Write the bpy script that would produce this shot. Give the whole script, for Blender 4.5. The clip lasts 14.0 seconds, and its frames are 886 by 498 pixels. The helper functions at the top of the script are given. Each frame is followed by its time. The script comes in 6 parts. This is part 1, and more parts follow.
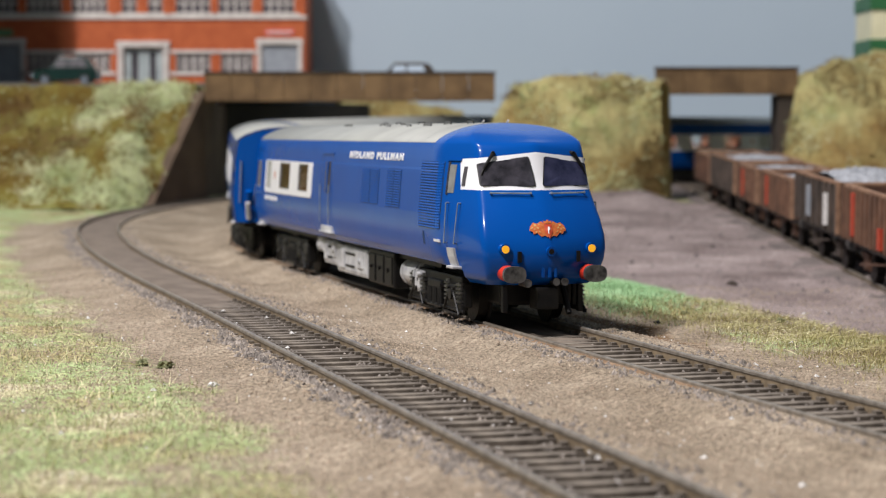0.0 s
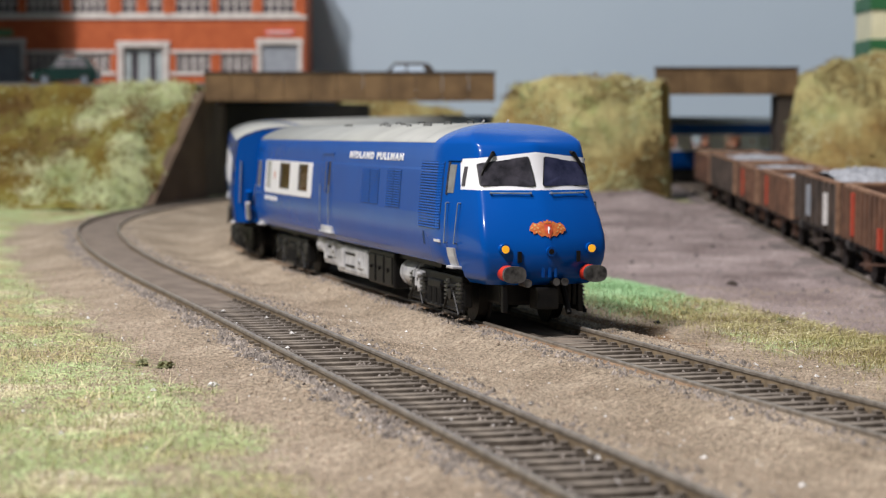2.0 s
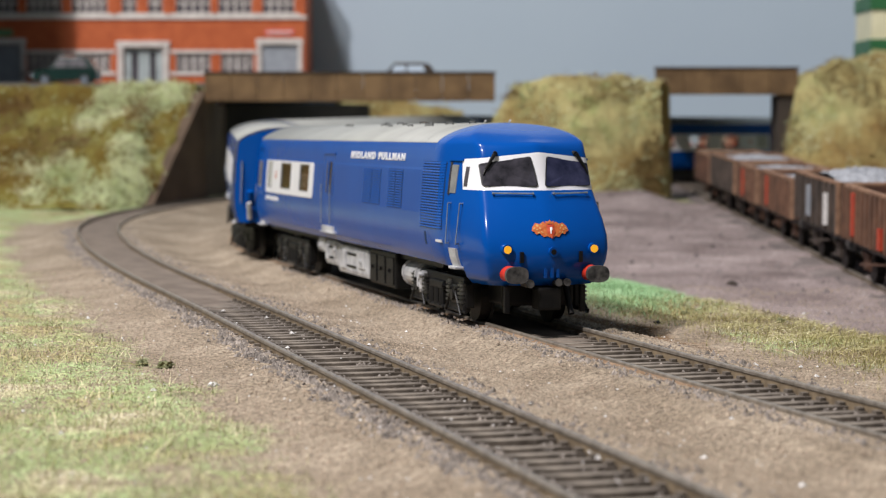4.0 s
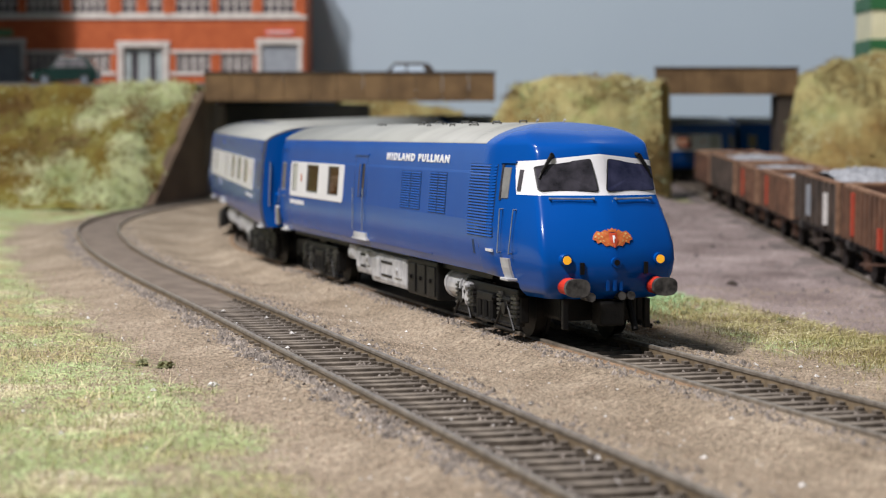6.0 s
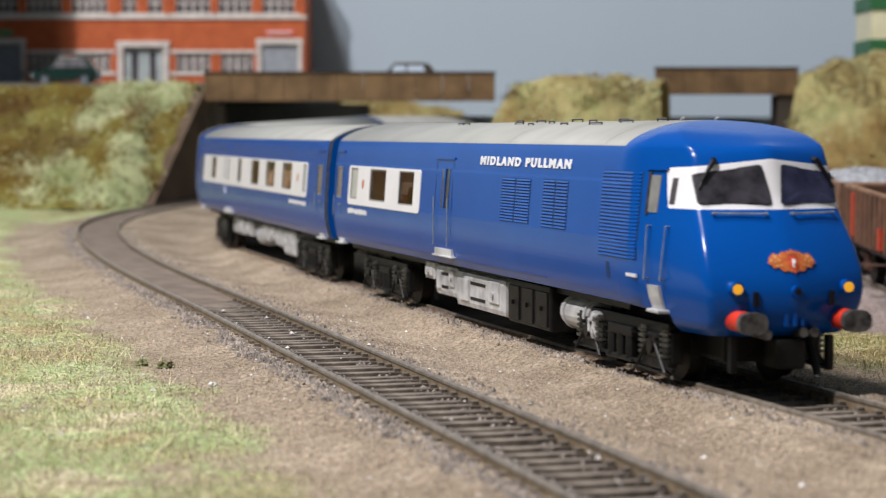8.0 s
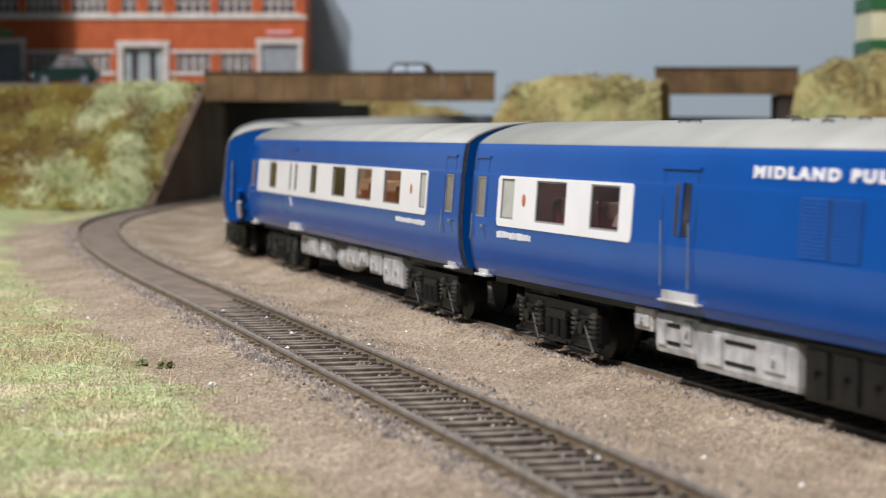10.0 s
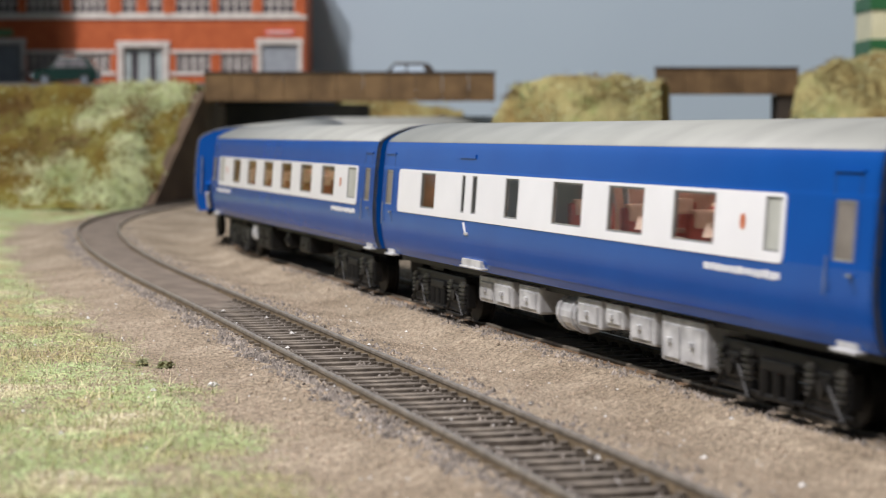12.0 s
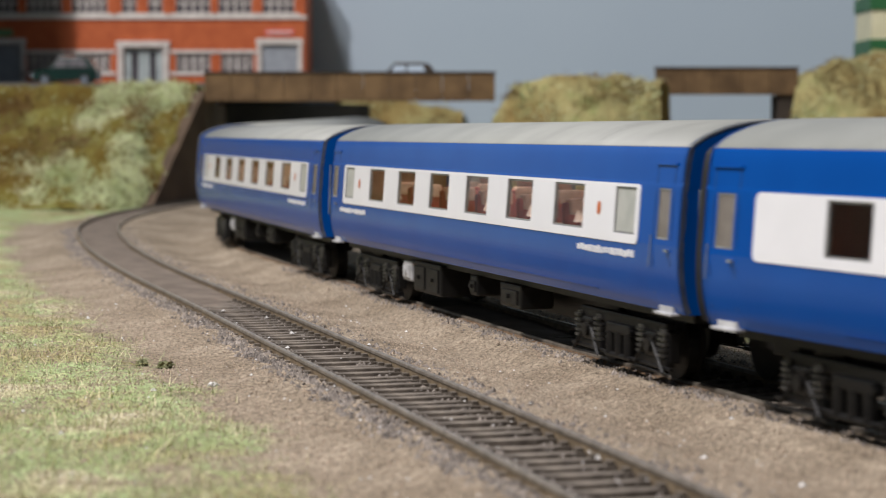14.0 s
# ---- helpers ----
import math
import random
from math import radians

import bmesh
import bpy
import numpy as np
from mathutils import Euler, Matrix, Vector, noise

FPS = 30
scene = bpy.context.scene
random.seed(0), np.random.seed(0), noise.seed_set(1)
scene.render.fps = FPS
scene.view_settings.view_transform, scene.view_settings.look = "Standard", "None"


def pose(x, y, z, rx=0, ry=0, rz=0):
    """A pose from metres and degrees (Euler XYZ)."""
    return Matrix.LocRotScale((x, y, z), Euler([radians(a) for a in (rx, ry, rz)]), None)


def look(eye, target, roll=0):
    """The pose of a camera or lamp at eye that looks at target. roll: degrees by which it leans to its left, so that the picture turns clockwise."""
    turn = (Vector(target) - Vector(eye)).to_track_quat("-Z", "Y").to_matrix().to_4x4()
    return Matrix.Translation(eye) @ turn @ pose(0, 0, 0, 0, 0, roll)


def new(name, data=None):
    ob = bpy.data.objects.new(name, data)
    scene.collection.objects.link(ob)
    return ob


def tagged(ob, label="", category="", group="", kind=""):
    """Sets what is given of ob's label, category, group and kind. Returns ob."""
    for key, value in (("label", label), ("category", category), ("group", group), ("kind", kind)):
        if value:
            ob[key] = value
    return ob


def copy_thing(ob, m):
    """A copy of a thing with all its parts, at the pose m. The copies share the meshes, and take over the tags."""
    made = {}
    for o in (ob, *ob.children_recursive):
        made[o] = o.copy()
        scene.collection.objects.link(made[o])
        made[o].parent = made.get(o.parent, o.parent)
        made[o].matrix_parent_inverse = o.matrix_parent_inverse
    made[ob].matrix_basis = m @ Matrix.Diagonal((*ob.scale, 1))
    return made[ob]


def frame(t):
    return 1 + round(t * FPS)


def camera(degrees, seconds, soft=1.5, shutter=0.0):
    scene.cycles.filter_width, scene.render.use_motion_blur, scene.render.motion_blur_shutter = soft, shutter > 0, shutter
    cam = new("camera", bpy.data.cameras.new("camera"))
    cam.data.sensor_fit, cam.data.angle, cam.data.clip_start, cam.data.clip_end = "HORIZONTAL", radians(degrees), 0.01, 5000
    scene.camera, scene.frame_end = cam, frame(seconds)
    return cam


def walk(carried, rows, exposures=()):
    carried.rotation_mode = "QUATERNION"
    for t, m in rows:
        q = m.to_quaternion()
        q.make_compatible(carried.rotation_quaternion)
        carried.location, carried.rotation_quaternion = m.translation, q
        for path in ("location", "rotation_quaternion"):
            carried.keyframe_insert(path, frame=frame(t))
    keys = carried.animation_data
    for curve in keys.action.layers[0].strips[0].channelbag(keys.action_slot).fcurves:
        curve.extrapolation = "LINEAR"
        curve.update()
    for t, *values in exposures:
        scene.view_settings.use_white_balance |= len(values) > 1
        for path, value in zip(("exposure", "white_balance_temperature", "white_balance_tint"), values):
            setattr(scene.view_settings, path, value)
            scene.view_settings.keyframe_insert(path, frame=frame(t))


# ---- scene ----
cam = camera(23.98, 14.0, soft=1.1, shutter=0.5)
cam.data.dof.use_dof = True
cam.data.dof.focus_distance = 0.43
cam.data.dof.aperture_fstop = 40.0
EYE = Vector((0, 0, 0.0434))
VIEW = look(EYE, EYE + Vector((0, math.cos(0.05605), -math.sin(0.05605))))
walk(cam, [(0, VIEW), (14.0, VIEW)], [(0, 0.0), (12.4, -0.04), (13.2, -0.17), (14.0, -0.24)])

# ---------- light: an exhibition hall with lamps over the front of the layout ----------
world = bpy.data.worlds.new("hall")
scene.world = world
world.use_nodes = True
world.node_tree.nodes["Background"].inputs[0].default_value = (0.79, 0.93, 1.07, 1)
world.node_tree.nodes["Background"].inputs[1].default_value = 0.14


def hall_lamp(eye, target, watts, size, colour):
    data = bpy.data.lights.new("layout_lamp", "AREA")
    data.energy, data.size, data.color, data.shape = watts, size, colour, "DISK"
    ob = new("layout_lamp", data)
    ob.matrix_world = look(eye, target)
    return ob


hall_lamp((-0.63, -0.13, 1.08), (0.0, 0.85, 0.0), 19.6, 0.06, (1.0, 0.952, 0.957))
hall_lamp((-0.50, 0.36, 1.30), (0.0, 0.5, 0.0), 14.6, 0.20, (1.0, 0.968, 0.975))


# ---------- materials ----------
def tree(name):
    m = bpy.data.materials.new(name)
    m.use_nodes = True
    return m, m.node_tree.nodes, m.node_tree.links, m.node_tree.nodes["Principled BSDF"]


def surface(name, c1, c2, rough=0.5, metal=0.0, scale=200.0, bump=0.0, fine=900.0, glow=None, coat=0.0, island=False, spread=0.4, spec=0.5):
    """A two-scale noise material: c1 to c2 by noise, relief by a finer noise. Scales are per metre."""
    m, nodes, links, bsdf = tree(name)
    co = nodes.new("ShaderNodeTexCoord")
    n1 = nodes.new("ShaderNodeTexNoise")
    n1.inputs["Scale"].default_value, n1.inputs["Detail"].default_value = scale, 5
    links.new(co.outputs["Object"], n1.inputs["Vector"])
    ramp = nodes.new("ShaderNodeValToRGB")
    ramp.color_ramp.elements[0].position, ramp.color_ramp.elements[1].position = 0.35, 0.65
    ramp.color_ramp.elements[0].color, ramp.color_ramp.elements[1].color = (*c1, 1), (*c2, 1)
    links.new(n1.outputs["Fac"], ramp.inputs["Fac"])
    col = ramp.outputs["Color"]
    if island:
        geo = nodes.new("ShaderNodeNewGeometry")
        hsv = nodes.new("ShaderNodeHueSaturation")
        val = nodes.new("ShaderNodeMapRange")
        val.inputs["To Min"].default_value, val.inputs["To Max"].default_value = 1 - spread, 1 + spread
        links.new(geo.outputs["Random Per Island"], val.inputs["Value"])
        links.new(val.outputs["Result"], hsv.inputs["Value"])
        links.new(col, hsv.inputs["Color"])
        col = hsv.outputs["Color"]
    links.new(col, bsdf.inputs["Base Color"])
    bsdf.inputs["Roughness"].default_value, bsdf.inputs["Metallic"].default_value = rough, metal
    bsdf.inputs["Coat Weight"].default_value = coat
    bsdf.inputs["Specular IOR Level"].default_value = spec
    bsdf.inputs["Coat Roughness"].default_value = 0.12
    if bump:
        n2 = nodes.new("ShaderNodeTexNoise")
        n2.inputs["Scale"].default_value, n2.inputs["Detail"].default_value = fine, 4
        links.new(co.outputs["Object"], n2.inputs["Vector"])
        b = nodes.new("ShaderNodeBump")
        b.inputs["Strength"].default_value, b.inputs["Distance"].default_value = 0.6, bump
        links.new(n2.outputs["Fac"], b.inputs["Height"])
        links.new(b.outputs["Normal"], bsdf.inputs["Normal"])
    if glow:
        bsdf.inputs["Emission Color"].default_value, bsdf.inputs["Emission Strength"].default_value = (*glow[0], 1), glow[1]
    return m


def glass(name, tint, rough=0.03):
    m, nodes, links, bsdf = tree(name)
    bsdf.inputs["Base Color"].default_value = (*tint, 1)
    bsdf.inputs["Transmission Weight"].default_value, bsdf.inputs["Roughness"].default_value = 1.0, rough
    bsdf.inputs["IOR"].default_value = 1.1
    return m


BLUE = surface("blue_gloss_paint", (0.0006, 0.062, 0.305), (0.0008, 0.069, 0.33), 0.18, scale=60, bump=0.000006, fine=2500, spec=0.2)
ROOF = surface("roof_grey_paint", (0.285, 0.29, 0.268), (0.34, 0.345, 0.318), 0.55, scale=70, bump=0.00004, fine=3000)
WHITE = surface("white_paint", (0.78, 0.775, 0.80), (0.83, 0.825, 0.85), 0.30, scale=80, coat=0.2)
BLACK = surface("underframe_black", (0.003, 0.003, 0.0034), (0.010, 0.009, 0.008), 0.5, scale=300, bump=0.0001, fine=2500, spec=0.3)
SILVER = surface("dull_silver_paint", (0.36, 0.36, 0.37), (0.60, 0.60, 0.60), 0.45, 0.05, scale=250, bump=0.0001, fine=1800)
# Dark door joints, and painted shade for louvre gaps and a recess.
GAPSHADE = surface("dark_joint_and_gap_shade", (0.001, 0.018, 0.07), (0.002, 0.026, 0.10), 0.6, scale=300)
WINFRAME = surface("grey_window_frame", (0.20, 0.20, 0.20), (0.30, 0.30, 0.29), 0.4, 0.2, scale=300)
SPRING = surface("dark_spring_steel", (0.02, 0.02, 0.021), (0.14, 0.135, 0.13), 0.28, 0.5, scale=500)
DOORPANE = surface("smoky_door_pane", (0.17, 0.148, 0.13), (0.24, 0.21, 0.185), 0.25, scale=200)
BUILDPANE = surface("lilac_grey_pane", (0.075, 0.066, 0.075), (0.12, 0.105, 0.118), 0.2, scale=200)
STEEL = surface("bare_wire", (0.24, 0.28, 0.34), (0.40, 0.45, 0.52), 0.25, 0.5, scale=400)
RED = surface("red_buffer_paint", (0.55, 0.03, 0.015), (0.7, 0.05, 0.02), 0.4, scale=300)
BUFFER = surface("worn_buffer_metal", (0.03, 0.03, 0.032), (0.16, 0.155, 0.15), 0.45, 0.4, scale=500, bump=0.0001)
SCREEN = surface("dark_screen", (0.014, 0.013, 0.016), (0.055, 0.050, 0.062), 0.12, scale=300, coat=0.3)
GLASS = glass("window_glass", (0.86, 0.86, 0.84))
DIMGLASS = glass("smoky_glass", (0.36, 0.355, 0.40))
# Screen colour with a blue reflection painted in, for one pane.
SCREENREFLECT = surface("screen_blue_reflection", (0.012, 0.014, 0.045), (0.05, 0.052, 0.11), 0.12, scale=240, coat=0.3)
FROST = surface("frosted_pane", (0.38, 0.39, 0.36), (0.48, 0.48, 0.445), 0.3, scale=200)
AMBER = surface("amber_lamp", (0.9, 0.42, 0.02), (1.0, 0.5, 0.03), 0.2, glow=((1.0, 0.45, 0.02), 0.45))
SEAT = surface("red_seat_cloth", (0.26, 0.05, 0.035), (0.38, 0.085, 0.06), 0.7, scale=400)
STRIP = surface("added_cabin_glow", (0.9, 0.8, 0.65), (0.9, 0.8, 0.65), 0.5, glow=((1.0, 0.85, 0.74), 8.0))
LINEN = surface("cream_headrest", (0.5, 0.36, 0.28), (0.62, 0.46, 0.37), 0.7, scale=400)
LINING = surface("rosewood_lining", (0.26, 0.13, 0.09), (0.36, 0.20, 0.15), 0.5, scale=200)
PANEL = surface("brown_interior", (0.16, 0.08, 0.05), (0.26, 0.14, 0.09), 0.5, scale=200)
CREST_O = surface("orange_crest", (0.46, 0.10, 0.025), (0.60, 0.16, 0.04), 0.4, scale=900)
CREST_R = surface("red_crest", (0.45, 0.05, 0.02), (0.58, 0.10, 0.04), 0.4, scale=900)
CREST_G = surface("gold_crest", (0.50, 0.27, 0.08), (0.66, 0.42, 0.17), 0.4, scale=900)
RAIL = surface("tarnished_rail", (0.13, 0.095, 0.058), (0.24, 0.18, 0.11), 0.7, 0.0, scale=300, bump=0.0001)
RAILTOP = surface("worn_rail_head", (0.17, 0.145, 0.115), (0.30, 0.26, 0.21), 0.4, 0.3, scale=400)
TIE = surface("weathered_sleeper", (0.105, 0.086, 0.068), (0.235, 0.198, 0.158), 0.9, scale=260, bump=0.0003, fine=1500)
STONE = surface("ballast_chips", (0.15, 0.128, 0.112), (0.30, 0.258, 0.22), 0.85, scale=300, bump=0.0002, island=True)
BRICK = surface("orange_red_brick", (0.42, 0.085, 0.022), (0.52, 0.12, 0.035), 0.75, scale=120, bump=0.0002, fine=1200)
CEMENT = surface("pale_stone_trim", (0.55, 0.50, 0.46), (0.68, 0.63, 0.58), 0.7, scale=200)
PANE = surface("dark_pane", (0.05, 0.045, 0.05), (0.10, 0.09, 0.10), 0.15, scale=200)
SHUTTER = surface("grey_shutter", (0.24, 0.265, 0.295), (0.29, 0.315, 0.35), 0.5, scale=200)
DOORGREY = surface("grey_door_paint", (0.34, 0.39, 0.39), (0.42, 0.47, 0.47), 0.4, scale=200)
BED = surface("dark_track_bed", (0.10, 0.081, 0.064), (0.185, 0.15, 0.12), 0.9, scale=500, bump=0.0004, fine=1500)
GIRDER = surface("stained_board", (0.092, 0.052, 0.02), (0.185, 0.112, 0.048), 0.8, scale=70, bump=0.0004, fine=700)
WINGWALL = surface("brown_card_wall", (0.082, 0.054, 0.034), (0.135, 0.09, 0.057), 0.85, scale=50, bump=0.0004, fine=500)
# Near-black colour stands in for the shade under the bridge deck.
BRIDGESHADE = surface("under_bridge_shade", (0.012, 0.010, 0.009), (0.024, 0.020, 0.017), 0.9, scale=60, bump=0.0003, fine=500)
DARKWALL = surface("dark_brown_card", (0.032, 0.024, 0.018), (0.06, 0.045, 0.034), 0.85, scale=60, bump=0.0004, fine=500)
SKY = surface("painted_sky_board", (0.42, 0.505, 0.59), (0.46, 0.545, 0.625), 0.75, scale=3)
RUST = surface("rusty_wagon_paint", (0.062, 0.031, 0.019), (0.125, 0.060, 0.036), 0.75, scale=120, bump=0.0003, fine=900)
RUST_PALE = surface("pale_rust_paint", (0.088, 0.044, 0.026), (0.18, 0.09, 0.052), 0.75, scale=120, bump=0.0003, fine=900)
UMBER = surface("brown_wagon_paint", (0.045, 0.034, 0.027), (0.088, 0.064, 0.05), 0.75, scale=120, bump=0.0003, fine=900)
LOAD = surface("grey_stone_load", (0.24, 0.25, 0.27), (0.46, 0.47, 0.50), 0.85, scale=500, bump=0.0004, island=True)
PATCH = surface("vermilion_patch", (0.34, 0.035, 0.015), (0.46, 0.06, 0.022), 0.6, scale=400)
MARK = surface("white_marking", (0.6, 0.58, 0.55), (0.75, 0.73, 0.7), 0.6, scale=500)
CARGREEN = surface("dark_green_car_paint", (0.004, 0.020, 0.015), (0.006, 0.028, 0.021), 0.15, scale=100, coat=0.6)
CARROOF = surface("pale_car_roof", (0.15, 0.135, 0.125), (0.21, 0.19, 0.175), 0.3, scale=100)
RUBBER = surface("black_rubber", (0.012, 0.012, 0.012), (0.02, 0.02, 0.02), 0.6, scale=300)
GREENPAINT = surface("deep_green_paint", (0.02, 0.12, 0.04), (0.03, 0.15, 0.05), 0.5, scale=100)
CREAM = surface("cream_paint", (0.72, 0.68, 0.45), (0.8, 0.76, 0.52), 0.5, scale=100)
ROADM = surface("model_road", (0.10, 0.095, 0.09), (0.15, 0.14, 0.13), 0.85, scale=80, bump=0.0002)
SLATE = surface("added_block_grey", (0.07, 0.075, 0.08), (0.12, 0.125, 0.13), 0.85, scale=60, bump=0.0002)
SIGNRED = surface("red_sign", (0.62, 0.10, 0.08), (0.7, 0.14, 0.11), 0.5, scale=300)
SIGNGREEN = surface("green_sign", (0.12, 0.22, 0.10), (0.16, 0.28, 0.13), 0.5, scale=300)


def foliage(name, cols, scale):
    """Flock and foam scatter: four colours by noise, grainy relief."""
    m, nodes, links, bsdf = tree(name)
    co = nodes.new("ShaderNodeTexCoord")
    n1 = nodes.new("ShaderNodeTexNoise")
    n1.inputs["Scale"].default_value, n1.inputs["Detail"].default_value = scale, 6
    n1.inputs["Roughness"].default_value = 0.62
    links.new(co.outputs["Object"], n1.inputs["Vector"])
    ramp = nodes.new("ShaderNodeValToRGB")
    el = ramp.color_ramp.elements
    el[0].position, el[1].position = 0.3, 0.7
    el[0].color, el[1].color = (*cols[0], 1), (*cols[-1], 1)
    for i, c in enumerate(cols[1:-1]):
        e = el.new(0.3 + 0.4 * (i + 1) / (len(cols) - 1))
        e.color = (*c, 1)
    links.new(n1.outputs["Fac"], ramp.inputs["Fac"])
    n2 = nodes.new("ShaderNodeTexNoise")
    n2.inputs["Scale"].default_value, n2.inputs["Detail"].default_value = 1400, 3
    links.new(co.outputs["Object"], n2.inputs["Vector"])
    mul = nodes.new("ShaderNodeMix")
    mul.data_type, mul.blend_type = "RGBA", "OVERLAY"
    mul.inputs["Factor"].default_value = 0.55
    links.new(ramp.outputs["Color"], mul.inputs["A"])
    links.new(n2.outputs["Fac"], mul.inputs["B"])
    links.new(mul.outputs["Result"], bsdf.inputs["Base Color"])
    bsdf.inputs["Roughness"].default_value = 0.95
    bsdf.inputs["Specular IOR Level"].default_value = 0.1
    b = nodes.new("ShaderNodeBump")
    b.inputs["Strength"].default_value, b.inputs["Distance"].default_value = 0.9, 0.0012
    links.new(n2.outputs["Fac"], b.inputs["Height"])
    links.new(b.outputs["Normal"], bsdf.inputs["Normal"])
    return m


BANK = foliage("scatter_bank", [(0.095, 0.052, 0.012), (0.16, 0.11, 0.026), (0.22, 0.19, 0.05), (0.36, 0.37, 0.14)], 22)
BANK_PALE = foliage("scatter_bank_dry", [(0.24, 0.14, 0.05), (0.37, 0.28, 0.11), (0.50, 0.44, 0.20), (0.37, 0.41, 0.155)], 26)


def ground_material():
    """Sandy grit, green flock and grey yard dust, laid by two masks of the ground sheet."""
    m, nodes, links, bsdf = tree("layout_ground")
    co = nodes.new("ShaderNodeTexCoord")

    def noise_of(scale, detail=5):
        n = nodes.new("ShaderNodeTexNoise")
        n.inputs["Scale"].default_value, n.inputs["Detail"].default_value = scale, detail
        links.new(co.outputs["Object"], n.inputs["Vector"])
        return n.outputs["Fac"]

    def ramp_of(fac, stops):
        r = nodes.new("ShaderNodeValToRGB")
        el = r.color_ramp.elements
        el[0].position, el[0].color = stops[0][0], (*stops[0][1], 1)
        el[1].position, el[1].color = stops[-1][0], (*stops[-1][1], 1)
        for p, c in stops[1:-1]:
            el.new(p).color = (*c, 1)
        links.new(fac, r.inputs["Fac"])
        return r.outputs["Color"]

    def mix(fac, a, b, blend="MIX"):
        x = nodes.new("ShaderNodeMix")
        x.data_type, x.blend_type = "RGBA", blend
        if isinstance(fac, float):
            x.inputs["Factor"].default_value = fac
        else:
            links.new(fac, x.inputs["Factor"])
        links.new(a, x.inputs["A"])
        links.new(b, x.inputs["B"])
        return x.outputs["Result"]

    fine = noise_of(1050, 5)
    grit = ramp_of(noise_of(45), [(0.32, (0.25, 0.198, 0.141)), (0.68, (0.41, 0.335, 0.25))])
    moss = ramp_of(noise_of(30), [(0.32, (0.27, 0.20, 0.11)), (0.41, (0.44, 0.38, 0.20)), (0.49, (0.36, 0.41, 0.19)), (0.55, (0.42, 0.50, 0.25)), (0.61, (0.55, 0.51, 0.30)), (0.69, (0.70, 0.62, 0.44))])
    dust = ramp_of(noise_of(25), [(0.32, (0.20, 0.156, 0.146)), (0.5, (0.295, 0.236, 0.224)), (0.68, (0.41, 0.335, 0.318))])

    def mask(name):
        a = nodes.new("ShaderNodeAttribute")
        a.attribute_name = name
        add = nodes.new("ShaderNodeMath")
        add.operation = "ADD"
        links.new(a.outputs["Fac"], add.inputs[0])
        sub = nodes.new("ShaderNodeMapRange")
        sub.inputs["To Min"].default_value, sub.inputs["To Max"].default_value = -0.7, 0.7
        links.new(noise_of(160), sub.inputs["Value"])
        links.new(sub.outputs["Result"], add.inputs[1])
        r = nodes.new("ShaderNodeMapRange")
        r.inputs["From Min"].default_value, r.inputs["From Max"].default_value = 0.3, 0.7
        links.new(add.outputs[0], r.inputs["Value"])
        return r.outputs["Result"]

    base = mix(mask("yard"), grit, dust)
    base = mix(mask("rust"), base, ramp_of(noise_of(120), [(0.32, (0.13, 0.07, 0.03)), (0.68, (0.24, 0.14, 0.07))]))
    base = mix(mask("grass"), base, moss)
    grain = ramp_of(fine, [(0.3, (0.25, 0.25, 0.25)), (0.7, (0.78, 0.78, 0.78))])
    links.new(mix(0.92, base, grain, "OVERLAY"), bsdf.inputs["Base Color"])
    bsdf.inputs["Roughness"].default_value = 0.95
    bsdf.inputs["Specular IOR Level"].default_value = 0.15
    b = nodes.new("ShaderNodeBump")
    b.inputs["Strength"].default_value, b.inputs["Distance"].default_value = 1.0, 0.0013
    links.new(fine, b.inputs["Height"])
    links.new(b.outputs["Normal"], bsdf.inputs["Normal"])
    return m


GROUND = ground_material()


# ---------- mesh helpers: all shapes below are written in millimetres ----------
MM = 0.001


def part(name, bm, material, parent=None, label="", smooth=False):
    """Links a bmesh, in millimetres, as one mesh object under a thing or part."""
    bmesh.ops.scale(bm, vec=(MM, MM, MM), verts=bm.verts)
    me = bpy.data.meshes.new(name)
    bm.to_mesh(me)
    bm.free()
    for mm in material if isinstance(material, (list, tuple)) else [material]:
        me.materials.append(mm)
    if smooth:
        me.shade_smooth()
    ob = new(name, me)
    ob.parent = parent
    if label:
        tagged(ob, label)
    return ob


def at(x, y, z, rz=0.0):
    return pose(x * MM, y * MM, z * MM, 0, 0, rz)


def box(bm, x0, x1, y0, y1, z0, z1, bevel=0.0):
    r = bmesh.ops.create_cube(bm, size=1.0, matrix=Matrix.LocRotScale(((x0 + x1) / 2, (y0 + y1) / 2, (z0 + z1) / 2), None, (abs(x1 - x0), abs(y1 - y0), abs(z1 - z0))))
    if bevel:
        edges = list({e for v in r["verts"] for e in v.link_edges})
        bmesh.ops.bevel(bm, geom=edges, offset=bevel, segments=2, affect="EDGES", profile=0.6)
    return bm


def slab(x0, x1, y0, y1, z0, z1, bevel=0.0):
    return box(bmesh.new(), x0, x1, y0, y1, z0, z1, bevel)


def rod(bm, a, b, r, r2=None, seg=10):
    a, b = Vector(a), Vector(b)
    m = Matrix.Translation((a + b) / 2) @ (b - a).to_track_quat("Z", "Y").to_matrix().to_4x4()
    bmesh.ops.create_cone(bm, cap_ends=True, segments=seg, radius1=r, radius2=r if r2 is None else r2, depth=(b - a).length, matrix=m)
    return bm


def fan(bm, pts):
    """A flat or gently curved patch from an outline."""
    vs = [bm.verts.new(p) for p in pts]
    c = bm.verts.new(sum((Vector(p) for p in pts), Vector()) / len(pts))
    for i in range(len(vs)):
        bm.faces.new((c, vs[i], vs[(i + 1) % len(vs)]))
    return bm


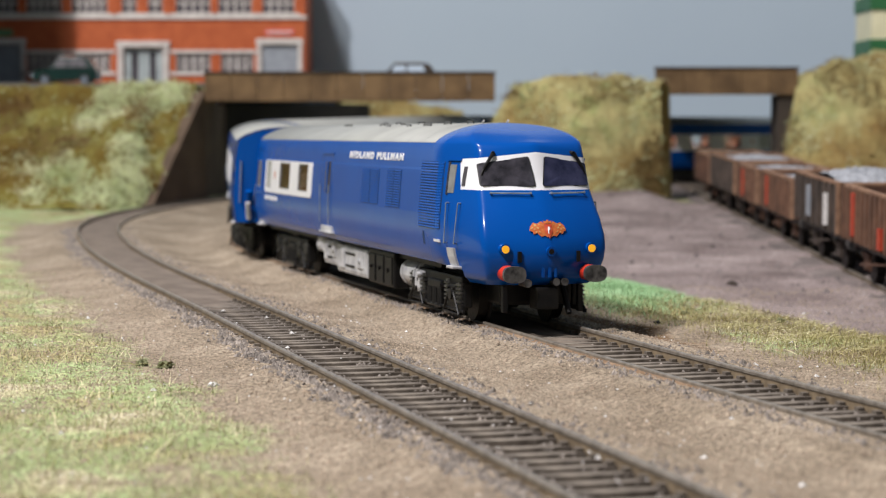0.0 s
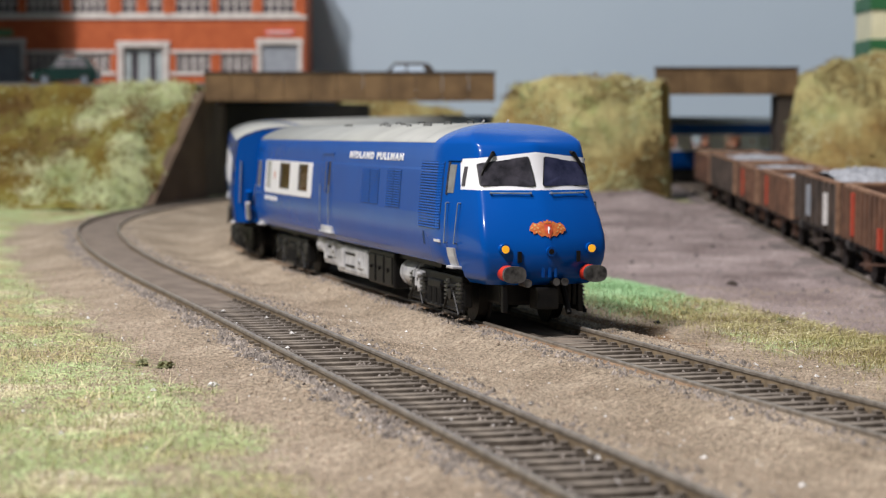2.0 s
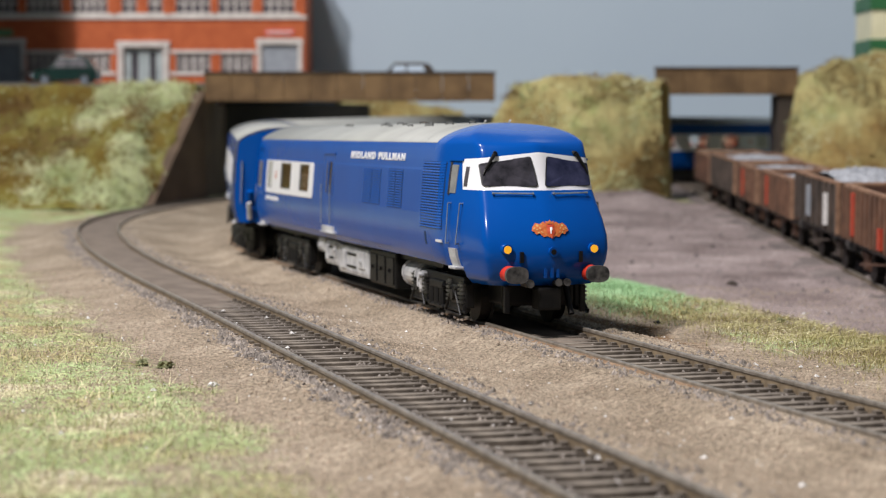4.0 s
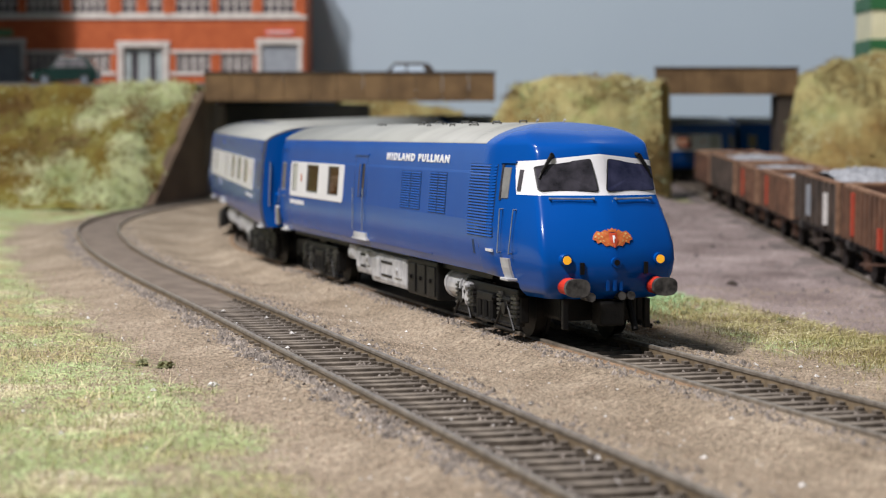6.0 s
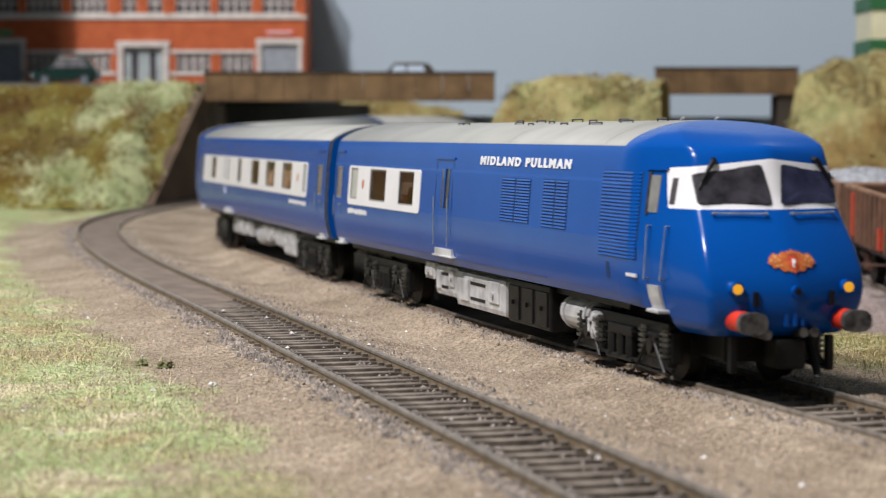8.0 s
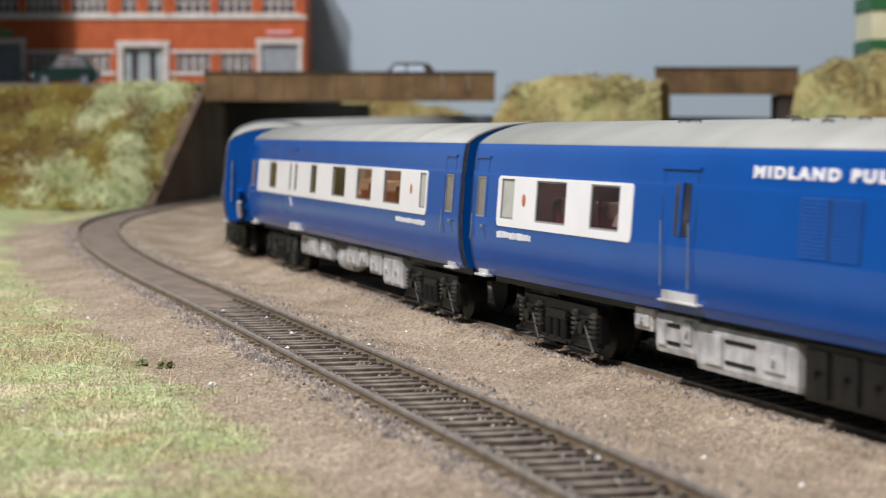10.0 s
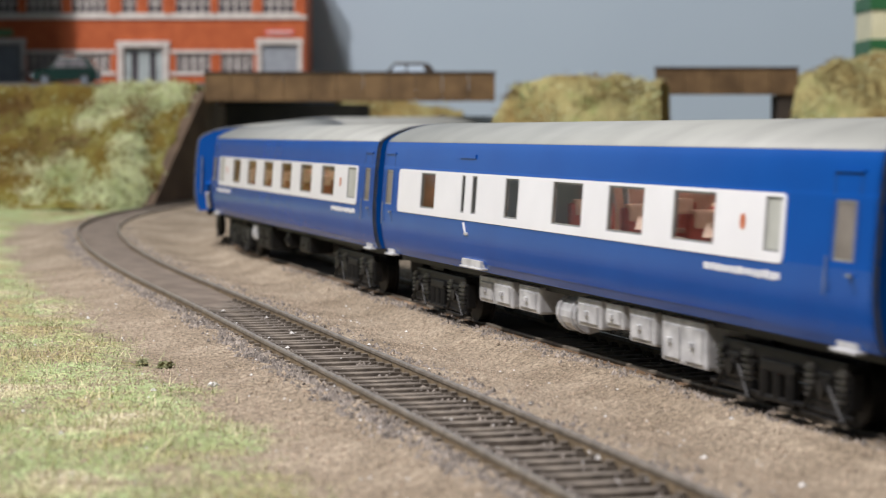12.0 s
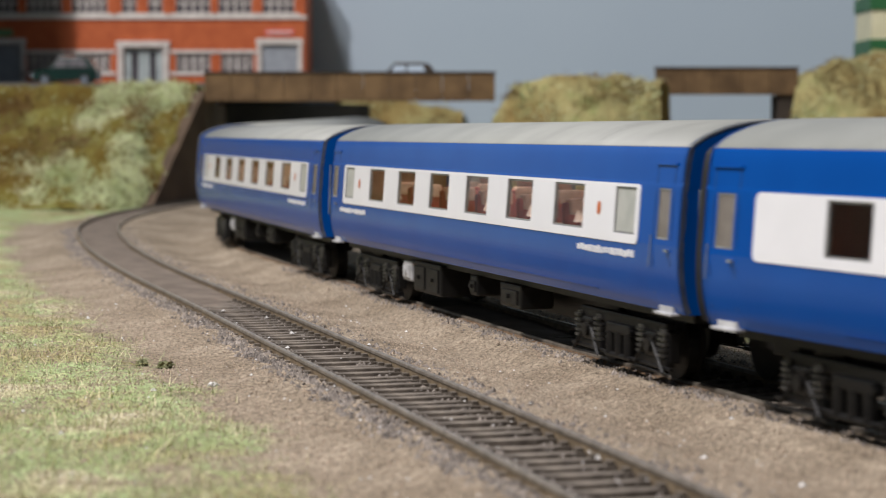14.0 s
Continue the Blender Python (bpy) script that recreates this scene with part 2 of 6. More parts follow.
def rounded(a0, a1, b0, b1, r, seg=4):
    """The outline of a rounded rectangle, counter-clockwise."""
    out = []
    for cx, cy, a in ((a1 - r, b0 + r, -90), (a1 - r, b1 - r, 0), (a0 + r, b1 - r, 90), (a0 + r, b0 + r, 180)):
        for i in range(seg + 1):
            t = radians(a + 90 * i / seg)
            out.append((cx + r * math.cos(t), cy + r * math.sin(t)))
    return out


def thing(name, label, category, group="", kind=""):
    return tagged(new(name), label, category, group, kind)


# ---------- the two running lines ----------
def rise(y):
    return 7.5 * min(max((y - 800) / 400, 0.0), 1.0)


def line(x0, y0, heading, bends, arc_start, radius, length=1900):
    """A centre line in steps of 1 mm: gentle bends given every 100 mm, then an arc to the right."""
    x, y, th = x0, y0, heading
    pts = []
    for i in range(length):
        j = min(i / 100, len(bends) - 1.001)
        k = bends[int(j)] + (bends[int(j) + 1] - bends[int(j)]) * (j - int(j))
        w = min(max((i - arc_start + 40) / 80, 0), 1)
        pts.append((x, y, th))
        th += (k * (1 - w) / 1000 - w / radius)
        x, y = x + math.cos(th), y + math.sin(th)
    return pts




def curve(x0, y0, heading, bends, gap, length):
    """A centre line in steps of 1 mm from its curvature, in radians a metre, given every gap millimetres."""
    x, y, th = x0, y0, heading
    pts = []
    for i in range(length):
        j = min(i / gap, len(bends) - 1.001)
        pts.append((x, y, th))
        th += (bends[int(j)] + (bends[int(j) + 1] - bends[int(j)]) * (j - int(j))) / 1000
        x, y = x + math.cos(th), y + math.sin(th)
    return pts


TRAIN_LINE = curve(130.36, 150.0, 2.00577, [-0.575, -0.832, -0.916, -0.621, -0.146, -0.046, -0.176, -0.19, -0.181, 0.175, 0.095, 0.025, -0.297, -1.293, -2.036, -1.939, -1.576, -1.492, -1.595, -1.787, -1.962, -2.067, -2.111, -2.122], 50, 1900)
NEAR_LINE = line(49.2, 150.0, 1.80565, [0.281, 0.276, 0.017, -0.073, 0.207, -0.289], 752.3, 507.4, 1500)
YARD_X = 156.0


def on_line(pts, s):
    if s < 0:
        x, y, th = pts[0]
        return x + s * math.cos(th), y + s * math.sin(th), th
    i = min(int(s), len(pts) - 2)
    f = s - i
    return tuple(a + (b - a) * f for a, b in zip(pts[i], pts[i + 1]))


def yard_z(y):
    """Rail height of the sloping siding."""
    return -7.0 + (y - 730) * 0.0327


# ---------- ground ----------
def near_dist(pts, x, y):
    """Signed distance to a line (positive on the right, seen going away), from a coarse set of its points."""
    arr = pts[::12]
    best = min(arr, key=lambda p: (p[0] - x) ** 2 + (p[1] - y) ** 2)
    return (x - best[0]) * math.sin(best[2]) - (y - best[1]) * math.cos(best[2])


def step(a, b, v):
    t = min(max((v - a) / (b - a), 0), 1)
    return t * t * (3 - 2 * t)


def base_z(x, y, dt):
    f = step(74, 116, dt) * (1 - step(1130, 1200, y)) if dt > 0 else 0.0
    z = (-3.3 + rise(y)) * (1 - f) + (yard_z(y) - 1.7) * f
    z += 7 * step(985, 1120, y) * step(28, 50, dt) * (1 - step(105, 132, x)) if dt > 0 else 0
    return z


def make_ground():
    xs = [-900, -600] + [-420 + 4.5 * i for i in range(176)] + [520, 900]
    ys = [-600, -100] + [100 + 4 * i for i in range(120)] + [580 + 7 * i for i in range(101)] + [1400, 1600]
    verts, faces, grass, yard, rust = [], [], [], [], []
    for y in ys:
        for x in xs:
            dn, dt = near_dist(NEAR_LINE, x, y), near_dist(TRAIN_LINE, x, y)
            if y < 140:
                dn = x - (49.2 + (150 - y) * 0.24)
                dt = x - (130.3 + (150 - y) * 0.45)
            n = noise.noise((x / 30, y / 30, 3.1))
            edge = 35 + 0.012 * max(y - 300, 0) + 9 * n
            g = step(edge - 14, edge + 12, -dn) * (1.0 + 0.8 * noise.noise((x / 26, y / 40, 9.3))) if y < 1150 else 1.0
            # the verge between the running line and the yard
            lo = 34 + 5 * n
            g2 = step(lo, lo + 10, dt) * (1 - step(74 + 8 * n, 92 + 8 * n, dt)) * step(330, 400, y) * (1 - step(690, 740, y))
            far = step(1120, 1180, y)
            if dn < -14 and x < -100:
                g = max(g, step(930, 1040, y))
            grass.append(max(g if dn < 0 else 0, g2 * (0.42 + 0.4 * noise.noise((x / 12, y / 20, 4.4))), far))
            yv = step(74, 94, dt) if dt > 0 else 0
            yard.append(yv * (1 - far))
            near = abs(dt)
            rust.append(max(0.62 * step(6, 9, near) * (1 - step(11.5, 14, near)) * step(330, 420, y), 1.1 * step(7, 10, dt) * (1 - step(26 + 8 * n, 40 + 8 * n, dt)) * step(420, 480, y) * (1 - step(560, 610, y))))
            z = base_z(x, y, dt)
            z += 0.5 * noise.noise((x / 14, y / 14, 0.3)) + 0.9 * noise.noise((x / 45, y / 45, 7))
            near_track = min(abs(dn), abs(dt))
            z -= 0.7 * (1 - step(7.5, 9, near_track))
            z += (1.55 + 0.7 * noise.noise((x / 6, y / 6, 2))) * step(9.5, 12, near_track) * (1 - step(18, 30, near_track))
            z += yard[-1] * (1.6 * noise.noise((x / 24, y / 24, 11)) + 0.9 * noise.noise((x / 10, y / 10, 12)))
            z += max(grass[-1] - 0.3, 0) * 1.2 * (1 + noise.noise((x / 9, y / 9, 5)))
            verts.append((x * MM, y * MM, z * MM))
    w = len(xs)
    for j in range(len(ys) - 1):
        for i in range(w - 1):
            faces.append((j * w + i, j * w + i + 1, (j + 1) * w + i + 1, (j + 1) * w + i))
    me = bpy.data.meshes.new("ground")
    me.from_pydata(verts, [], faces)
    for name, vals in (("grass", grass), ("yard", yard), ("rust", rust)):
        a = me.attributes.new(name, "FLOAT", "POINT")
        a.data.foreach_set("value", vals)
    me.materials.append(GROUND)
    me.shade_smooth()
    ob = tagged(new("ground", me), "sandy grit ground with green flock and grey yard dust", "ground", kind="structure")
    return xs, ys, grass, [v[2] / MM for v in verts]


GX, GY, GRASS, HEIGHT = make_ground()


def backdrop():
    bm = slab(-900, 900, 1476, 1484, -20, 620)
    tagged(part("backdrop", bm, SKY), "pale blue painted sky board behind the layout", "backdrop", kind="structure")


backdrop()


def cell(x, y):
    i = min(max((x + 420) / 4.5 + 2, 0), len(GX) - 2)
    j = ((y - 100) / 4 + 2) if y < 580 else (y - 580) / 7 + 122
    return i, min(max(j, 0), len(GY) - 2)


def grass_at(x, y):
    i, j = cell(x, y)
    return GRASS[round(j) * len(GX) + round(i)]


def ground_z(x, y):
    i, j = cell(x, y)
    a, c = int(i), int(j)
    f, g = i - a, j - c
    w = len(GX)
    return (HEIGHT[c * w + a] * (1 - f) + HEIGHT[c * w + a + 1] * f) * (1 - g) + (HEIGHT[(c + 1) * w + a] * (1 - f) + HEIGHT[(c + 1) * w + a + 1] * f) * g


# ---------- track ----------
def sweep(pts, s0, s1, offset, profile, gap=4.0):
    """A profile (offset, height) swept along a line at a sideways offset."""
    bm = bmesh.new()
    rows = []
    s = s0
    while s <= s1:
        x, y, th = on_line(pts, s)
        rows.append([bm.verts.new((x + (offset + o) * math.sin(th), y - (offset + o) * math.cos(th), h + lift_of(y))) for o, h in profile])
        s += gap
    n = len(profile)
    for a, b in zip(rows, rows[1:]):
        for i in range(n):
            bm.faces.new((a[i], a[(i + 1) % n], b[(i + 1) % n], b[i]))
    bm.faces.new(rows[0])
    bm.faces.new(rows[-1][::-1])
    bmesh.ops.recalc_face_normals(bm, faces=bm.faces)
    return bm


WEB = [(-0.34, -2.4), (0.34, -2.4), (0.3, -0.7), (-0.3, -0.7)]
HEAD = [(-0.48, -0.7), (0.48, -0.7), (0.48, -0.2), (0.34, 0.0), (-0.34, 0.0), (-0.48, -0.2)]


lift_of = rise


def strip(pts, s0, s1, offsets, height, gap=3.0):
    """An uneven open sheet along a line: height(s, offset) over the rail tops."""
    bm = bmesh.new()
    rows = []
    q = s0
    while q <= s1:
        x, y, th = on_line(pts, q)
        rows.append([bm.verts.new((x + o * math.sin(th), y - o * math.cos(th), height(q, o) + lift_of(y))) for o in offsets])
        q += gap
    for a, b in zip(rows, rows[1:]):
        for i in range(len(offsets) - 1):
            bm.faces.new((a[i], a[i + 1], b[i + 1], b[i]))
    bmesh.ops.recalc_face_normals(bm, faces=bm.faces)
    if bm.faces[0].normal.z < 0:
        bmesh.ops.reverse_faces(bm, faces=bm.faces)
    return bm


def sleeper_mesh():
    """A flat-topped moulded sleeper with its four rail chairs."""
    bm = slab(-1.3, 1.3, -14.2, 14.2, -4.0, -1.75, 0.12)
    for v in (-8.6, 8.6):
        for d in (-1.15, 1.15):
            box(bm, -0.75, 0.75, v + d - 0.55, v + d + 0.55, -1.85, -1.15)
    return bm


def make_track(pts, s0, s1, label, ties, height=rise, shoulder=(-1.7, -1.15), rusty=False, soil=None):
    """Two rails, sleepers that show as far as ties reach, a dusty fill past them, and banked soil on both sides."""
    global lift_of
    lift_of = height
    track = thing("railway_track", label, "track", "model railway tracks", "structure")
    for off in (-8.6, 8.6):
        rail = part("rail", sweep(pts, s0, s1, off, WEB), RAIL, track, "tarnished brown rail")
        part("rail_head", sweep(pts, s0, s1, off, HEAD), RAILTOP, rail, "dull worn rail head")
    part("track_bed", sweep(pts, s0, s1, 0.0, [(-8.0, -3.9), (8.0, -3.9), (8.0, -2.75), (-8.0, -2.75)]), BED, track, "dark bed between the rails")
    end = ties[1]

    def fill(q, o):
        return -2.9 + 1.75 * step(end - 70, end + 30, q + 18 * noise.noise((o / 5, q / 16, 2.2))) + 0.22 * noise.noise((o / 3, q / 5, 1)) - 0.35 * (abs(o) / 8) ** 2
    part("dust_fill", strip(pts, end - 80, s1, [-8.1, -6, -3, 0, 3, 6, 8.1], fill), FILL, track, "smooth brown dust between the rails", smooth=True)
    for side, top in ((-1, shoulder[0]), (1, shoulder[1])):
        def heap(q, o, top=top, side=side):
            d = abs(o)
            rough = 0.55 * noise.noise((o / 2.4, q / 3.4, side * 3)) + 0.35 * noise.noise((o / 6, q / 9, side * 5))
            return top + rough * step(9.0, 11, d) - 3.2 * step(17, 27, d)
        offs = [side * v for v in (9.12, 9.8, 10.8, 12, 13.4, 15, 17, 20, 24, 28)]
        part("soil_shoulder", strip(pts, s0, s1, sorted(offs), heap), soil or GROUND, track, "banked grit beside the rail", smooth=True)
        if rusty:
            part("rust_stain", strip(pts, 220, s1, sorted(side * v for v in (9.1, 9.7, 10.3, 11.2)), lambda q, o: heap(q, o) + 0.16 - 0.5 * step(10.1, 11.2, abs(o) + 0.8 * noise.noise((q / 5, o, 3)))), RUSTSOIL, track, "rusty stain along the rail", smooth=True)
    first = None
    for i in range(int((end - ties[0]) / 6.4)):
        x, y, th = on_line(pts, ties[0] + 6.4 * i + random.uniform(-0.3, 0.3))
        m = at(x, y, lift_of(y), math.degrees(th) + random.gauss(0, 0.7))
        m.translation.z += random.uniform(-0.3, 0.05) * MM
        if first is None:
            first = part("sleeper", sleeper_mesh(), TIE, track, "weathered dusty sleeper")
            ob = first
        else:
            ob = new("sleeper", first.data)
            ob.parent = track
        ob.matrix_basis = m
    return track


FILL = surface("brown_track_dust", (0.13, 0.10, 0.076), (0.21, 0.168, 0.13), 0.9, scale=120, bump=0.0002, fine=1600)
YARDSOIL = surface("grey_yard_soil", (0.11, 0.09, 0.083), (0.25, 0.205, 0.19), 0.95, scale=120, bump=0.0005, fine=1200)
RUSTSOIL = surface("rusty_soil", (0.17, 0.10, 0.05), (0.29, 0.195, 0.12), 0.95, scale=160, bump=0.0005, fine=1500)
make_track(NEAR_LINE, -120, 1420, "empty model track with brown rails on dusty sleepers", (0, 430))
make_track(TRAIN_LINE, -140, 1880, "curved model track under the blue train", (0, 340), shoulder=(-0.75, -0.9), rusty=True)
YARD_LINE = [(YARD_X, 560 + i, math.pi / 2) for i in range(900)]
make_track(YARD_LINE, 0, 880, "siding track under the stone wagons", (0, 330), yard_z, (-1.6, -1.6), soil=YARDSOIL)


# ---------- loose chips and flock ----------
def scatter_chips():
    rnd = random.Random(4)
    verts, faces = [], []

    def chip(x, y, z, r):
        b = len(verts)
        a = rnd.uniform(0, 6.28)
        for k in range(4):
            t = a + k * 1.57 + rnd.uniform(-0.4, 0.4)
            verts.append(((x + r * math.cos(t)) * MM, (y + r * math.sin(t)) * MM, (z - r * 0.3) * MM))
        verts.append(((x + rnd.uniform(-0.3, 0.3) * r) * MM, (y + rnd.uniform(-0.3, 0.3) * r) * MM, (z + r * rnd.uniform(0.4, 0.9)) * MM))
        for k in range(4):
            faces.append((b + k, b + (k + 1) % 4, b + 4))

    for pts, top in ((NEAR_LINE, 800), (TRAIN_LINE, 560)):
        for _ in range(10500 if top > 700 else 6500):
            s = rnd.uniform(0, 1) ** 1.5 * top
            x, y, th = on_line(pts, s)
            side = -1 if rnd.random() < 0.8 else 1
            o = side * (rnd.gauss(12.4, 1.9) if rnd.random() < 0.6 else rnd.uniform(3.0, 7.7))
            if 7.4 < abs(o) < 9.8:
                continue
            z = -2.1 if abs(o) < 9 else (-1.6 if o < 0 and top > 700 else -1.1 if top > 700 else -0.8)
            chip(x + o * math.sin(th), y - o * math.cos(th), z + rise(y), rnd.uniform(0.2, 0.5) if abs(o) < 9 else rnd.uniform(0.3, 0.95))
    me = bpy.data.meshes.new("ballast_chips")
    me.from_pydata(verts, [], faces)
    me.materials.append(STONE)
    tagged(new("ballast_chips", me), "loose grey-brown ballast chips along the tracks", "ballast", kind="stuff")

    verts, faces = [], []
    for _ in range(95000):
        y = 190 + 520 * rnd.random() ** 1.3
        x = rnd.uniform(-0.225 * y - 5, 0.225 * y + 5)
        dn = near_dist(NEAR_LINE, x, y)
        dt = near_dist(TRAIN_LINE, x, y)
        if abs(dn) < 9.5 or abs(dt) < 9.5:
            continue
        z = ground_z(x, y)
        for d, tops in ((dn, (-1.7, -1.15)), (dt, (-0.75, -0.9))):
            if abs(d) < 24:
                z = max(z, tops[d > 0] - 3.2 * step(17, 27, abs(d)) + rise(y))
        chip(x, y, z + 0.08, rnd.uniform(0.10, 0.30) if rnd.random() < 0.99 else 0.6)
    me = bpy.data.meshes.new("grit")
    me.from_pydata(verts, [], faces)
    me.materials.append(GRITM)
    tagged(new("grit", me), "fine sandy grit grains glued on the ground", "grit", kind="stuff")
    # White chips: pale crumbs, and glints on the grit given as colour.
    verts, faces = [], []
    for _ in range(420):
        y = 230 + 420 * rnd.random()
        x = rnd.uniform(-0.215 * y, 0.215 * y)
        dn, dt = near_dist(NEAR_LINE, x, y), near_dist(TRAIN_LINE, x, y)
        if 8 < abs(dn) < 10 or abs(dt) < 10:
            continue
        z = ground_z(x, y) if abs(dn) > 24 and abs(dt) > 24 else rise(y) - (1.75 if abs(dn) < 8 else 1.2)
        chip(x, y, z + 0.25, rnd.uniform(0.14, 0.32) if rnd.random() < 0.93 else rnd.uniform(0.4, 0.7))
    me = bpy.data.meshes.new("pale_specks")
    me.from_pydata(verts, [], faces)
    me.materials.append(MARK)
    tagged(new("pale_specks", me), "white specks of glue and grit and painted glints", "debris", kind="stuff")
    verts, faces = [], []
    for _ in range(5000):
        x, y = rnd.uniform(60, 150), rnd.uniform(480, 1120)
        if near_dist(TRAIN_LINE, x, y) > 40:
            chip(x, y, ground_z(x, y), rnd.uniform(0.25, 0.7) if rnd.random() < 0.97 else rnd.uniform(1.0, 2.2))
    me = bpy.data.meshes.new("yard_rubble")
    me.from_pydata(verts, [], faces)
    me.materials.append(RUBBLE)
    tagged(new("yard_rubble", me), "grey rubble crumbs strewn over the yard", "rubble", kind="stuff")


RUBBLE = surface("yard_rubble", (0.12, 0.10, 0.095), (0.30, 0.255, 0.24), 0.9, scale=200, island=True)
GRITM = surface("sand_grains", (0.25, 0.19, 0.135), (0.42, 0.335, 0.25), 0.9, scale=300, island=True, spread=0.35)
FLOCK = surface("green_flock", (0.33, 0.31, 0.155), (0.40, 0.47, 0.235), 0.9, scale=28, island=True, spread=0.2)
STRAW = surface("straw_flock", (0.55, 0.48, 0.26), (0.75, 0.69, 0.46), 0.9, scale=30, island=True)
scatter_chips()


def make_flock():
    rnd = random.Random(9)
    for name, mat, count, label, ln in (("flock_grass", FLOCK, 90000, "short green static grass on the ground", 1.3), ("verge_grass", VERGE, 36000, "olive and brown static grass along the verge", 1.15), ("straw_grass", STRAW, 17000, "dry straw-coloured fibres among the grass", 1.8), ("mint_flock", MINT, 14000, "bright mint green flock patch on the verge", 1.6)):
        verts, faces = [], []
        for _ in range(count):
            y = 175 + 900 * rnd.random() ** 1.7
            x = rnd.uniform(-0.225 * y - 8, 0.225 * y + 8)
            if name == "verge_grass":
                a, b, th = on_line(TRAIN_LINE, rnd.uniform(120, 520))
                d = rnd.gauss(61, 13)
                x, y = a + d * math.sin(th), b - d * math.cos(th)
            if name == "mint_flock":
                x, y = 52 + rnd.gauss(0, 7.5), 606 + rnd.gauss(0, 30)
            elif name == "flock_grass" and near_dist(TRAIN_LINE, x, y) > 0:
                continue
            elif rnd.random() > grass_at(x, y) + (0.3 if name == "verge_grass" else -0.12):
                continue
            z = ground_z(x, y) + 0.4
            a, tilt = rnd.uniform(0, 6.28), rnd.uniform(0.8, 4.5)
            h = ln * rnd.uniform(0.4, 1.1)
            dx, dy = math.cos(a) * tilt * h * 0.6, math.sin(a) * tilt * h * 0.6
            w = 0.09
            px, py = -math.sin(a) * w, math.cos(a) * w
            b = len(verts)
            verts += [((x - px) * MM, (y - py) * MM, (z - 0.6) * MM), ((x + px) * MM, (y + py) * MM, (z - 0.6) * MM), ((x + dx) * MM, (y + dy) * MM, (z + h) * MM)]
            faces.append((b, b + 1, b + 2))
        me = bpy.data.meshes.new(name)
        me.from_pydata(verts, [], faces)
        me.materials.append(mat)
        tagged(new(name, me), label, "grass", kind="stuff")


def long_fibres():
    """Long pale fibres that lie tangled over the verge and the near grass."""
    rnd = random.Random(17)
    verts, faces = [], []
    for k in range(2000):
        if k % 2:
            y = rnd.uniform(410, 580)
            x = 62 + rnd.gauss(0, 12) + (580 - y) * 0.17
        else:
            y = rnd.uniform(300, 560)
            x = rnd.uniform(-0.225 * y, -0.225 * y + 75)
        if grass_at(x, y) < 0.35:
            continue
        p = Vector((x, y, ground_z(x, y) + rnd.uniform(0.3, 1.2)))
        a = rnd.uniform(0, 6.28)
        d = Vector((math.cos(a), math.sin(a), rnd.uniform(-0.1, 0.6)))
        bend = Vector((rnd.gauss(0, 0.25), rnd.gauss(0, 0.25), -0.12))
        n, ln = 4, rnd.uniform(0.35, 1.0)
        side = Vector((-d.y, d.x, 0.6)).normalized() * rnd.uniform(0.035, 0.07)
        b = len(verts)
        for i in range(n + 1):
            verts += [tuple((p - side) * MM), tuple((p + side) * MM)]
            p = p + d * ln
            d = d + bend
        faces += [(b + 2 * i, b + 2 * i + 1, b + 2 * i + 3, b + 2 * i + 2) for i in range(n)]
    me = bpy.data.meshes.new("long_fibres")
    me.from_pydata(verts, [], faces)
    me.materials.append(FIBRE)
    tagged(new("long_fibres", me), "long pale straw fibres tangled in the grass", "grass", kind="stuff")


VERGE = surface("olive_flock", (0.24, 0.19, 0.075), (0.42, 0.39, 0.165), 0.9, scale=45, island=True, spread=0.3)
FIBRE = surface("pale_fibre", (0.36, 0.32, 0.13), (0.66, 0.60, 0.36), 0.6, scale=60, island=True, spread=0.35)
long_fibres()
MINT = surface("mint_flock", (0.26, 0.47, 0.22), (0.42, 0.63, 0.36), 0.9, scale=40, island=True, spread=0.2)
make_flock()


